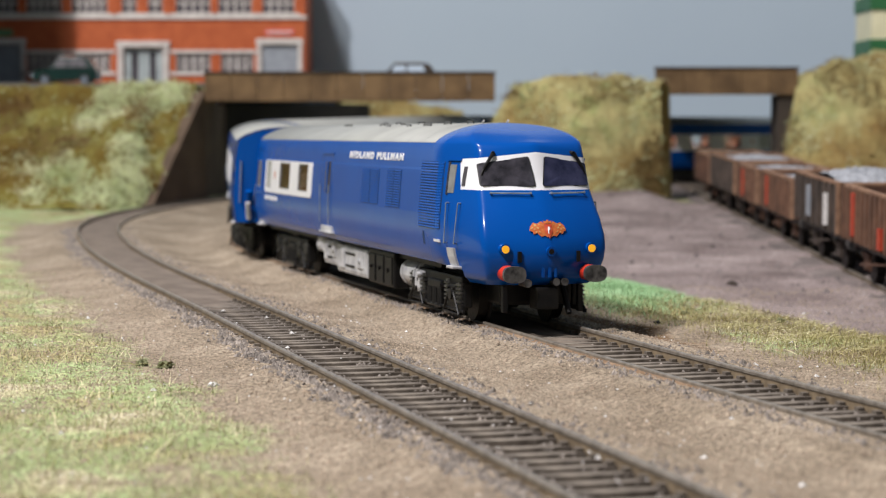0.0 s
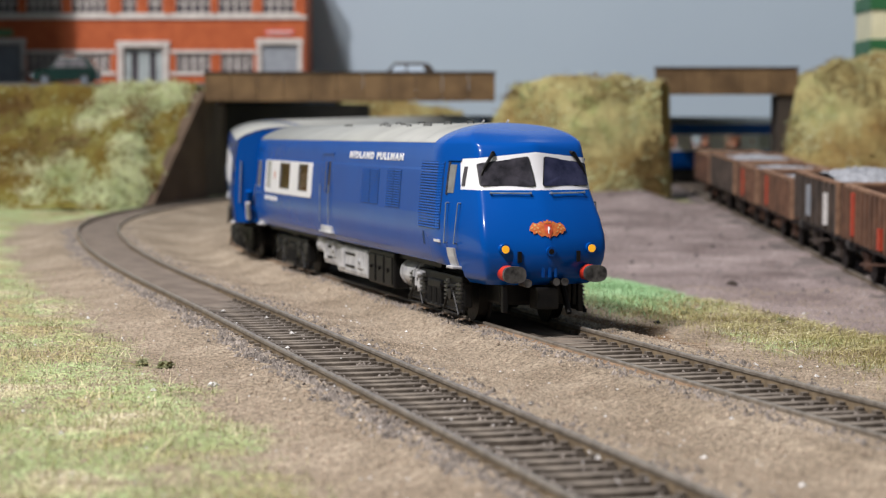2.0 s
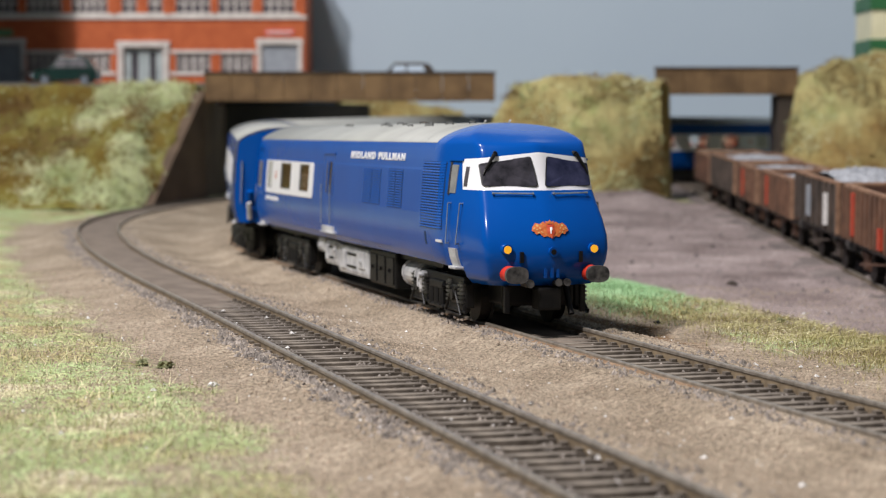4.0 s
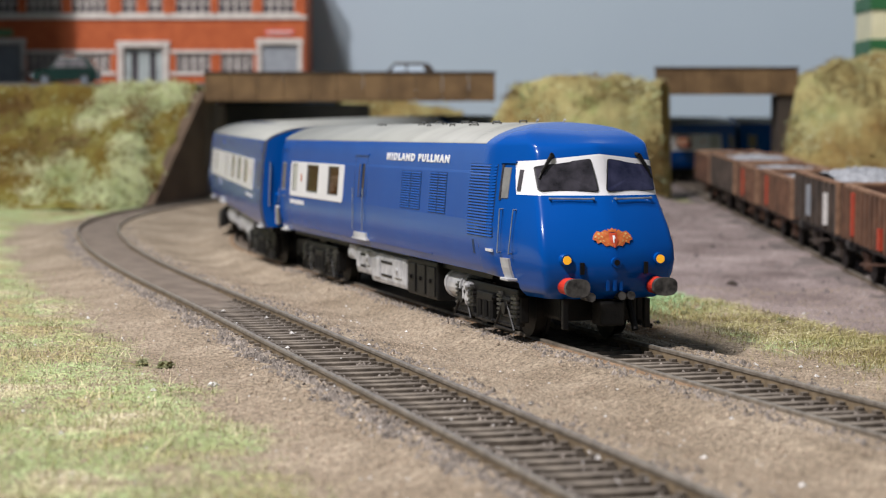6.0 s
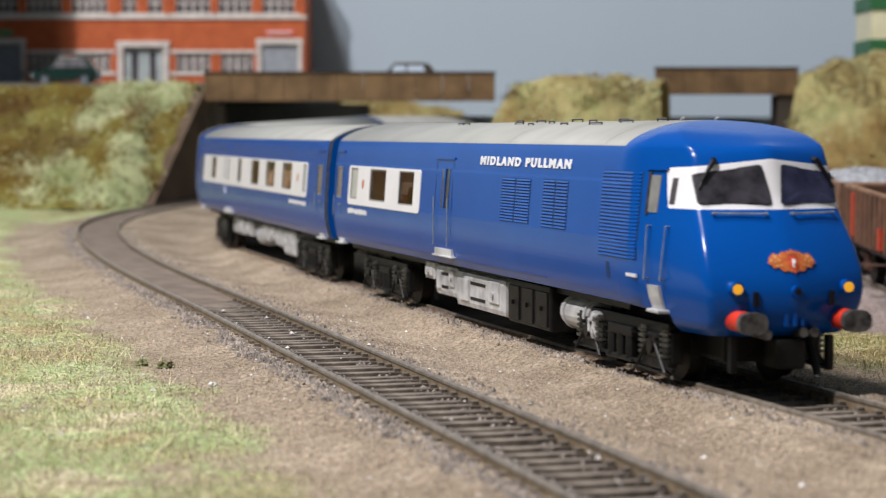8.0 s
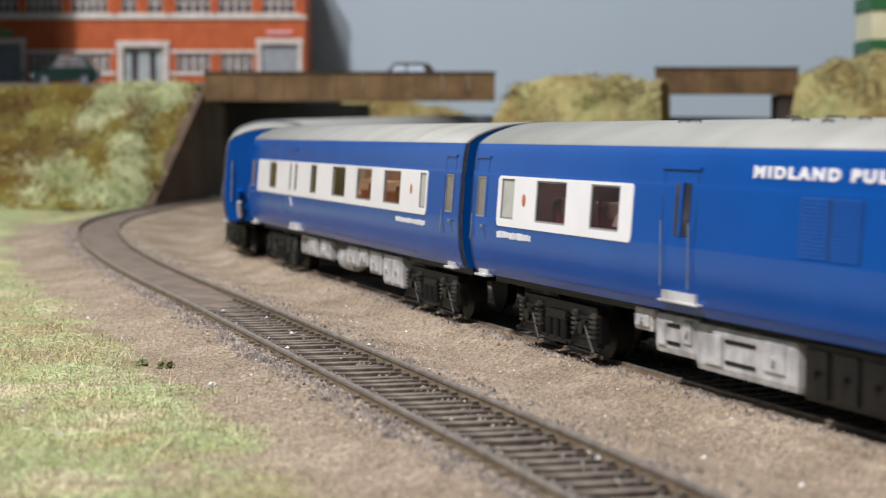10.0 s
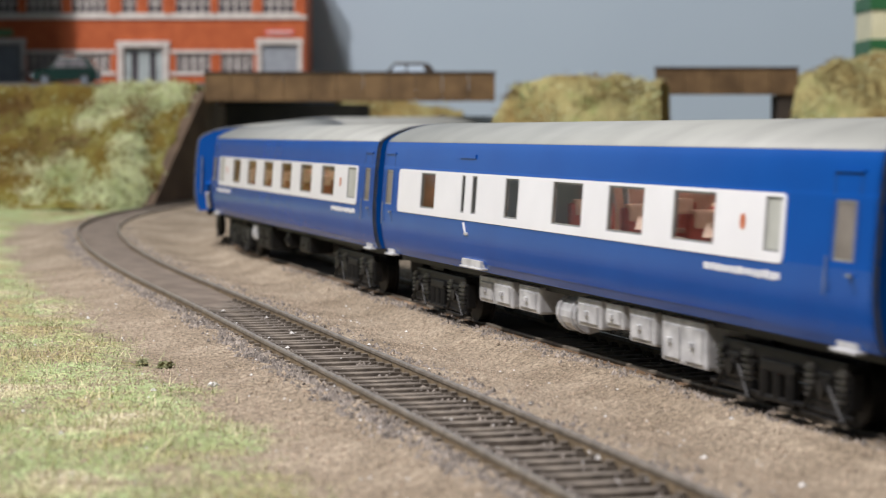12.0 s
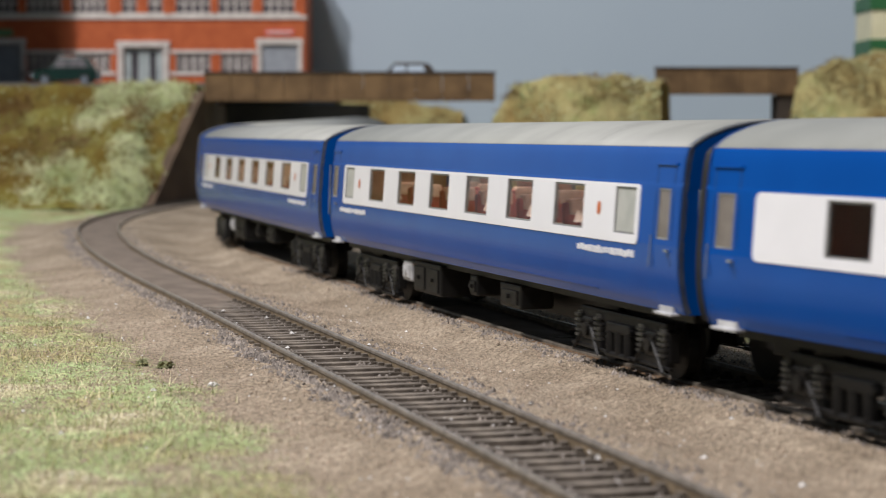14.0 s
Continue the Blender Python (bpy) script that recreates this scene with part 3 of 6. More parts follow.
def litter():
    """The odd bits that lie about: a moss clump, pale glue blobs, coloured crumbs."""
    rnd = random.Random(33)

    def lump(name, x, y, size, mat, label, category, lift=0.0):
        bm = bmesh.new()
        bmesh.ops.create_icosphere(bm, subdivisions=3, radius=size)
        for v in bm.verts:
            v.co *= 1 + 0.5 * noise.noise(v.co * (2.2 / size) + Vector((x, y, 0))) + 0.35 * noise.noise(v.co * (6.0 / size) + Vector((y, x, 0)))
            v.co.z *= 0.65
        ob = tagged(part(name, bm, mat), label, category)
        ob.matrix_basis = at(x, y, ground_z(x, y) + lift, rnd.uniform(0, 360))

    lump("moss_clump", -55, 411, 1.5, MOSSDARK, "dark green moss clump on the sandy ground", "moss", 0.5)
    lump("moss_clump", -60, 414, 1.2, MOSSDARK, "dark green moss clump on the sandy ground", "moss", 0.4)
    lump("pebble", -42, 379, 0.85, MARK, "pale round pebble beside the track", "stone", 0.3)
    lump("glue_blob", -10.5, 398, 0.9, MARK, "white glue blob between the rails", "debris", 1.2)
    lump("glue_blob", 33, 413, 1.3, LOAD, "clear pale glue blob beside the rail", "debris", 0.4)
    lump("paint_crumb", -15.5, 405, 0.5, PATCH, "tiny red crumb between the rails", "debris", 1.2)
    lump("dark_crumb", -14.2, 406, 0.6, BLACK, "tiny black crumb between the rails", "debris", 1.3)
    lump("dark_crumb", 62, 532, 1.2, MOSSDARK, "dark clump on the grass verge", "debris", 0.5)
    lump("dark_crumb", 82, 505, 1.0, MOSSDARK, "dark clump on the grass verge", "debris", 0.5)
    lump("dark_crumb", 52, 505, 0.8, BLACK, "dark crumb on the brown dirt", "debris", 0.3)
    lump("bright_chip", 18.5, 317, 0.35, WHITE, "bright white chip on the grit", "debris", 0.2)
    lump("pebble", 92, 640, 1.6, LOAD, "grey stone in the yard", "stone", 0.4)
    lump("pebble", 100, 720, 1.8, UMBER, "brown stone in the yard", "stone", 0.4)
    lump("pebble", 77, 590, 1.2, LOAD, "grey stone in the yard", "stone", 0.4)


MOSSDARK = surface("dark_moss", (0.10, 0.11, 0.045), (0.20, 0.20, 0.10), 0.95, scale=600, bump=0.0004)
litter()


# ---------- embankments ----------
def bank(name, label, base, top, mat, cols=60, rows=26, rough=4.0, seed=0, back=None, lean=0.0):
    """A lumpy scatter-covered slope: base and top are lists of (x, y, z) along the bank; back closes it behind."""
    def along(pts, f):
        g = f * (len(pts) - 1)
        i = min(int(g), len(pts) - 2)
        return Vector(pts[i]).lerp(Vector(pts[i + 1]), g - i)
    bm = bmesh.new()
    grid = []
    for r in range(rows + 1):
        t = r / rows
        row = []
        for c in range(cols + 1):
            f = c / cols
            b, u = along(base, f), along(top, f)
            p = b.lerp(u, t)
            p.y -= 5 * math.sin(math.pi * t) * lean
            n = Vector((0, -0.9, 0.45))
            k = rough * (noise.noise((p.x / 30 + seed, p.z / 26, p.y / 30)) + 0.55 * noise.noise((p.x / 11 + seed, p.z / 10, p.y / 11)) + 0.25 * noise.noise((p.x / 4, p.z / 4, seed)))
            row.append(bm.verts.new(p + n * k * (0.4 if r == 0 else 1.0)))
        grid.append(row)
    if back:
        for d in back:
            grid.append([bm.verts.new(along(top, c / cols) + Vector(d) + Vector((0, 0, rough * 0.7 * noise.noise((c * 0.3 + seed, d[1] / 12, 1))))) for c in range(cols + 1)])
    for a, b in zip(grid, grid[1:]):
        for i in range(cols):
            bm.faces.new((a[i], a[i + 1], b[i + 1], b[i]))
    # side skirts
    for i in (0, cols):
        col = [g[i] for g in grid]
        foot = [bm.verts.new((v.co.x, v.co.y, -3)) for v in col]
        for (a, b), (c, d) in zip(zip(col, col[1:]), zip(foot, foot[1:])):
            bm.faces.new((a, b, d, c))
    ob = tagged(part(name, bm, mat, smooth=True), label, "embankment", kind="structure")
    return ob


bank("embankment_west", "grassy embankment of green and brown scatter below the factory",
     [(-460, 1120, 3), (-300, 1105, 3), (-220, 1085, 3), (-175, 1075, 3), (-154, 1092, 3)], [(-460, 1250, 71), (-300, 1235, 70), (-200, 1215, 70), (-160, 1185, 71), (-138, 1174, 68)], BANK, 110, 40, 8.5, 1, [(0, 40, 0), (0, 90, 0)], 1.0)
bank("embankment_middle", "steep dry grass bank between the two bridges",
     [(26, 1138, 2), (60, 1128, 2), (95, 1130, 2), (121, 1150, 2)], [(27, 1148, 50), (39, 1150, 69), (62, 1152, 74), (95, 1158, 73), (121, 1168, 70)], BANK_PALE, 60, 44, 4.0, 5, [(3, 8, 1), (8, 22, 0), (10, 26, -70)], 1.0)
bank("embankment_east", "tall grass bank beside the wagon siding",
     [(186, 1180, 3), (215, 1165, 3), (270, 1150, 3), (420, 1120, 3)], [(205, 1215, 70), (232, 1222, 84), (262, 1235, 90), (420, 1245, 92)], BANK_PALE, 60, 36, 5.0, 9, [(0, 30, 2), (60, 60, 0)], 1.0)
bank("embankment_north", "low brown bank seen under the bridge",
     [(-75, 1440, 5), (0, 1440, 5), (12, 1445, 5)], [(-75, 1462, 67), (-30, 1462, 65), (14, 1465, 57)], BANK_PALE, 40, 20, 4.0, 13, [(0, 4, 0), (0, 8, 0)], 0.5)


# where pale foam and brown scatter were laid on the west bank: x, z, half width, half height
PALE_PATCHES = [(-197, 49, 14, 8), (-178, 66, 20, 7), (-153, 63, 14, 9), (-186, 56, 10, 8), (-203, 20, 20, 8), (-187, 13, 13, 9), (-217, 10, 17, 6), (-240, 4, 20, 5), (-170, 30, 10, 13), (-165, 12, 12, 8)]
BROWN_PATCHES = [(-225, 31, 20, 13), (-168, 56, 9, 8), (-250, 55, 16, 12), (-200, 38, 7, 4)]


def tufts():
    """Small foam and fibre clumps that roughen the banks."""
    rnd = random.Random(21)
    for name, mat, label in (("bank_tufts", TUFT_A, "pale green foliage clumps on the bank"), ("dry_tufts", TUFT_B, "brown and straw clumps on the banks")):
        verts, faces = [], []
        for ob in [o for o in scene.objects if o.name.startswith("embankment")]:
            me = ob.data
            for poly in me.polygons:
                c = poly.center
                if c.x < -0.30 or c.x > 0.33 or poly.area < 1e-7 or c.z < 0.002:
                    continue
                if ob.name.endswith("west"):
                    blobs = PALE_PATCHES if name == "bank_tufts" else BROWN_PATCHES
                    k = max(math.exp(-((c.x / MM - u) / p) ** 2 - ((c.z / MM - v) / q) ** 2) for u, v, p, q in blobs)
                    k += 0.55 * noise.noise((c.x * 45, c.z * 55, 4.0 if name == "bank_tufts" else 9.0))
                    want = 13 if k > 0.5 else 4 if k > 0.28 else 0.3
                else:
                    k = noise.noise((c.x * 30, c.z * 34, 4.0 if name == "bank_tufts" else 9.0))
                    want = 4.5 if k > 0.1 else 0.4
                    if name == "bank_tufts":
                        want *= 0.5
                for _ in range(int(want + rnd.random())):
                    p = c + Vector((rnd.gauss(0, 1.6), rnd.gauss(0, 1.0), rnd.gauss(0, 1.4))) * MM
                    r = rnd.uniform(0.3, 0.8) * MM
                    b = len(verts)
                    for _ in range(3):
                        d = Vector((rnd.gauss(0, 1), rnd.gauss(0, 1) - 0.6, rnd.gauss(0, 1) + 0.3)).normalized()
                        e = d.orthogonal().normalized() * r * 0.6
                        b = len(verts)
                        verts += [tuple(p - e), tuple(p + e), tuple(p + d * r * 1.5 + e * 0.5), tuple(p + d * r * 1.5 - e * 0.5)]
                        faces.append((b, b + 1, b + 2, b + 3))
        me = bpy.data.meshes.new(name)
        me.from_pydata(verts, [], faces)
        me.materials.append(mat)
        tagged(new(name, me), label, "foliage", kind="stuff")


TUFT_A = surface("pale_green_foam", (0.50, 0.58, 0.28), (0.80, 0.81, 0.54), 0.95, scale=30, island=True, spread=0.15)
TUFT_B = surface("dry_foam", (0.16, 0.085, 0.028), (0.33, 0.24, 0.09), 0.95, scale=30, island=True, spread=0.2)
tufts()


# ---------- bridges ----------
def road_bridge(x0, x1, y, z0, z1, label, deck):
    b = thing("road_bridge", label, "bridge", "bridges over the lines")
    n = int((x1 - x0) / 14.6)
    for i in range(n):
        a, c = x0 + (x1 - x0) * i / n, x0 + (x1 - x0) * (i + 1) / n
        part("girder_panel", slab(a + 0.12, c - 0.12, y, y + 3, z0, z1, 0.3), GIRDER, b, "stained brown girder panel")
    part("coping", slab(x0 - 0.5, x1 + 0.5, y - 1.0, y + 4.0, z1, z1 + 1.0, 0.3), DARKWALL, b)
    part("deck", slab(x0, x1, y + 3.2, y + deck, z0 + 3, z0 + 6), BRIDGESHADE, b, "bridge deck with its underside shade painted black")
    return b


west = road_bridge(-133, 29, 1165, 60.5, 76, "brown girder road bridge over the running lines", 66)
# This deck runs far back, mostly unseen, to shade the cars behind.
east = road_bridge(123, 206, 1212, 65, 80, "brown girder road bridge over the siding", 165)
part("pier", slab(194.5, 206, 1215, 1240, -3, 65, 0.4), DARKWALL, east, "dark brown pier")
part("pier", slab(-139, -133, 1168.5, 1282, -3, 60, 0.4), WINGWALL, west, "dark brown abutment")


def abutment():
    """The wing wall that slopes down toward the front, and the wall under the deck, its shade painted black."""
    bm = bmesh.new()
    front = [(-133, 1166, 66), (-133, 1166, -4), (-152, 1090, -4), (-152, 1090, 4)]
    back = [(x - 6, y + 2, z) for x, y, z in front]
    a = [bm.verts.new(p) for p in front]
    b = [bm.verts.new(p) for p in back]
    bm.faces.new(a)
    bm.faces.new(b[::-1])
    for i in range(4):
        bm.faces.new((a[i], b[i], b[(i + 1) % 4], a[(i + 1) % 4]))
    bmesh.ops.recalc_face_normals(bm, faces=bm.faces)
    tagged(part("wing_wall", bm, WINGWALL), "warm brown sloping wing wall of the bridge", "wall", kind="structure")
    bm = bmesh.new()
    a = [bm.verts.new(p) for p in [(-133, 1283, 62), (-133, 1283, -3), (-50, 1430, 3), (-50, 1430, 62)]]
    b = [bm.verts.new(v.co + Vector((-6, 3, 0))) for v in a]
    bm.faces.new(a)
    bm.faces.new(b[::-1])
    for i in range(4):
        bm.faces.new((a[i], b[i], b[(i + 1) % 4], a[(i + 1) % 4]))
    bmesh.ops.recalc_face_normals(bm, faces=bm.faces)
    tagged(part("tunnel_wall", bm, BRIDGESHADE), "wall under the bridge with its shade painted black", "wall", kind="structure")


abutment()


# ---------- factory ----------
def factory():
    f = thing("factory_building", "orange-red brick factory with pale stone bands and grid windows", "building")
    y = 1400
    X0, X1, Z0, Z1 = -420, -92, 73, 129
    doors = (-217, -184)

    # openings: (x0, x1, z0, z1)
    gw = [(-278.4, -254.5), (-246.2, -222.7), (-178.7, -155.5), (-148.7, -126.7)]
    up = [(-308.8, -284.1), (-278.4, -254.9), (-248.1, -224.2), (-214.7, -204.8), (-197.2, -187.4), (-178.7, -155.5), (-150.2, -127.8), (-120.6, -99.4)]
    open_ = [(a, b, 83.6, 95.7) for a, b in gw]
    open_ += [(a, b, 122.6, 142.7) for a, b in up]
    open_ += [(-213.2, -187.4, Z0, 99.5), (-121.4, -97.1, Z0, 101.8), (-306.9, -282.2, Z0, 101.8)]
    xs = sorted({X0, X1, *[v for o in open_ for v in o[:2]]})
    zs = sorted({Z0, Z1 + 30, *[v for o in open_ for v in o[2:]]})
    bm = bmesh.new()
    vert = {}

    def v(x, z, d):
        if (x, z, d) not in vert:
            vert[(x, z, d)] = bm.verts.new((x, y + d, z))
        return vert[(x, z, d)]
    for a, b in zip(xs, xs[1:]):
        for c, d in zip(zs, zs[1:]):
            if any(o[0] <= a and b <= o[1] and o[2] <= c and d <= o[3] for o in open_):
                continue
            bm.faces.new((v(a, c, 0), v(b, c, 0), v(b, d, 0), v(a, d, 0)))
    wall = part("front_wall", bm, BRICK, f, "orange-red brick wall")
    sol = wall.modifiers.new("thickness", "SOLIDIFY")
    sol.thickness, sol.offset = 0.004, -1
    part("side_wall", slab(X1 - 4, X1, y + 4, y + 70, Z0, Z1 + 30), BRICK, f)
    part("back_wall", slab(X0, X1 - 4, y + 66, y + 70, Z0, Z1 + 30), BRICK, f)
    part("roof", slab(X0, X1, y, y + 70, Z1 + 30, Z1 + 34), CEMENT, f)
    for i, (a, b, c, d) in enumerate(open_):
        if i in (len(gw) + len(up) + 1, len(gw) + len(up) + 2):
            bm = bmesh.new()
            m = int((d - c) / 1.6)
            rows = []
            for k in range(2 * m + 1):
                q = c + (d - c) * k / (2 * m)
                rows.append([bm.verts.new((xx, y + 1.5 + (0.22 if k % 2 else 0), q)) for xx in (a, b)])
            for p0, p1 in zip(rows, rows[1:]):
                bm.faces.new((p0[0], p0[1], p1[1], p1[0]))
            sh = part("roller_shutter", bm, SHUTTER, f, "grey roller shutter door")
            bm = box(box(bmesh.new(), a - 3.5, b + 3.5, y - 1.5, y, d, d + 4, 0.3), a - 3, a, y - 1.2, y, c, d)
            box(bm, b, b + 3, y - 1.2, y, c, d)
            part("frame", bm, CEMENT, sh, "pale stone surround")
            continue
        if i == len(gw) + len(up):
            door = part("entrance_door", slab(a, b, y + 2.5, y + 3.2, c, d), PANE, f, "glazed grey entrance doors")
            bm = bmesh.new()
            for q, r in ((0.0, 0.17), (0.36, 0.50), (0.51, 0.65), (0.82, 1.0)):
                box(bm, a + (b - a) * q, a + (b - a) * r, y + 1.6, y + 2.5, c, d)
            box(bm, a, b, y + 1.7, y + 2.5, c, c + 2.5)
            box(bm, a, b, y + 1.55, y + 2.5, d - 2.2, d)
            part("door_frame", bm, DOORGREY, door, "grey door frame")
            bm = box(box(box(bmesh.new(), a - 4.2, a - 0.4, y - 3, y, c, d + 0.4, 0.3), b + 0.4, b + 4.2, y - 3, y, c, d + 0.4, 0.3), a - 5, b + 5, y - 3.4, y, d + 0.4, d + 4.5, 0.3)
            part("surround", bm, CEMENT, door, "pale stone door surround")
            continue
        win = part("window", slab(a, b, y + 2.2, y + 2.8, c, d), BUILDPANE, f, "dark grid window")
        bm = bmesh.new()
        n = max(2, round((b - a) / 5.2))
        for k in range(n + 1):
            q = a + (b - a) * k / n
            box(bm, q - 0.55, q + 0.55, y + 1.5, y + 2.2, c, d)
        for k in range(4):
            q = c + (d - c) * k / 3
            box(bm, a, b, y + 1.45, y + 2.2, q - 0.5, q + 0.5)
        part("glazing_grid", bm, CEMENT, win, "pale glazing grid")
        part("sill", slab(a - 3.8, b + 3.8, y - 1.2, y + 1.5, c - 2.4, c, 0.2), CEMENT, win)
        part("lintel", slab(a - 3.8, b + 3.8, y - 0.8, y + 1.4, d, d + 2.4, 0.2), CEMENT, win)
    for p, q in ((118.5, 121.1), (155.6, 158.3)):
        part("stone_band", slab(X0, X1 + 1, y - 1.6, y, p, q, 0.3), CEMENT, f, "pale stone band")
    for p in (-219.6, -183.6):
        part("brick_pilaster", slab(p - 1.5, p + 1.5, y - 1.2, y, 121.5, Z1 + 30), BRICK, f)
    part("sign", slab(-119.1, -99.4, y - 1, y, 107.8, 112.0, 0.2), SIGNRED, f, "red sign board")
    bm = bmesh.new()
    box(bm, -117.6, -100.9, y - 1.3, y - 1, 109.4, 110.5)
    part("sign_lettering", bm, MARK, f, "pale unreadable lettering")
    part("sign", slab(-305.0, -287.5, y - 1, y, 107.1, 112.0, 0.2), SIGNGREEN, f, "green sign board")
    # forecourt
    tagged(part("forecourt", slab(-460, -92, 1262, 1400, 66, 73), ROADM), "grey tarmac forecourt before the factory", "road", kind="structure")


factory()


def add_shade_block():
    # Out of view; added to throw shade on the factory's left end.
    b = thing("grey_building", "unseen dark grey block added to shade the factory front", "building")
    part("wall", slab(-420, -279, 1264, 1298, 73, 255, 0.4), SLATE, b, "dark grey face of the added block")
    part("roof", slab(-422, -278.5, 1262, 1300, 255, 259, 0.4), CEMENT, b)


add_shade_block()


def signal_box():
    b = thing("corner_building", "green and cream painted building on the hilltop", "building")
    part("wall", slab(266, 330, 1300, 1350, 84, 150, 0.5), CREAM, b, "cream wall")
    for z in (92, 119):
        part("green_band", slab(265, 331, 1298.5, 1351, z, z + 9, 0.3), GREENPAINT, b, "deep green band")
    part("roof", slab(262, 334, 1296, 1354, 150, 153, 0.6), GREENPAINT, b)


signal_box()


# ---------- small road cars ----------
def small_car(m, label, body_mat, pane_mat, group="parked model cars"):
    c = thing("small_car", label, "car", group)
    prof = [(0, 3), (0, 8), (2, 9.6), (10, 10.6), (14.5, 16.6), (17, 17.4), (33, 17.4), (36, 16.4), (39.4, 10.6), (40.4, 9), (40.2, 3)]
    bm = bmesh.new()
    rows = []
    for yv, k in ((-8.6, 0.0), (-9.2, 0.5), (-9.2, 0.5), (9.2, 0.5), (9.2, 0.5), (8.6, 0.0)):
        rows.append([bm.verts.new((x, yv * (1 - 0.16 * max(z - 10, 0) / 7), z)) for x, z in prof])
    for a, b in zip(rows, rows[1:]):
        for i in range(len(prof)):
            j = (i + 1) % len(prof)
            bm.faces.new((a[i], a[j], b[j], b[i]))
    bm.faces.new(rows[0][::-1])
    bm.faces.new(rows[-1])
    bmesh.ops.remove_doubles(bm, verts=bm.verts, dist=0.01)
    bmesh.ops.recalc_face_normals(bm, faces=bm.faces)
    part("body", bm, body_mat, c)
    part("roof_panel", slab(15.5, 31.5, -7.4, 7.4, 17.0, 17.9, 0.4), CARROOF, c, "pale roof")
    for s in (-1, 1):
        bm = bmesh.new()
        for a0, a1, b0, b1 in ((13.2, 22, 15.6, 22), (23, 34, 23, 31.5)):
            fan(bm, [(a0, s * 9.15, 11.2), (a1, s * 9.15, 11.2), (b1, s * 8.1, 16.2), (b0, s * 8.1, 16.2)])
        part("side_window", bm, pane_mat, c)
        part("bumper", slab(-0.8 if s < 0 else 39.6, 0.4 if s < 0 else 40.8, -8, 8, 4, 5.6, 0.3), STEEL, c, "bright bumper")
        for x in (7.5, 32.5):
            w = part("wheel", rod(bmesh.new(), (x, s * 6.6, 3.4), (x, s * 9.3, 3.4), 3.4, seg=18), RUBBER, c)
            part("hub_cap", rod(bmesh.new(), (x, s * 9.3, 3.4), (x, s * 9.7, 3.4), 1.9, seg=14), STEEL, w, "bright hub cap")
    c.matrix_basis = m
    return c


small_car(at(-259, 1330, 73, 0), "small dark green car with a pale roof before the factory", CARGREEN, PANE)
small_car(at(-43, 1190, 64.8, 0), "small grey-blue car crossing behind the bridge parapet", DARKWALL, SKY)


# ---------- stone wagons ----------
# Rust colour darkened for the shade between the ribs.
RUST_SHADE = surface("rib_gap_rust_shade", (0.05, 0.022, 0.013), (0.10, 0.042, 0.024), 0.8, scale=120, bump=0.0003)
RIM = surface("pale_wagon_rim", (0.15, 0.075, 0.042), (0.34, 0.20, 0.12), 0.75, scale=180, bump=0.0002)


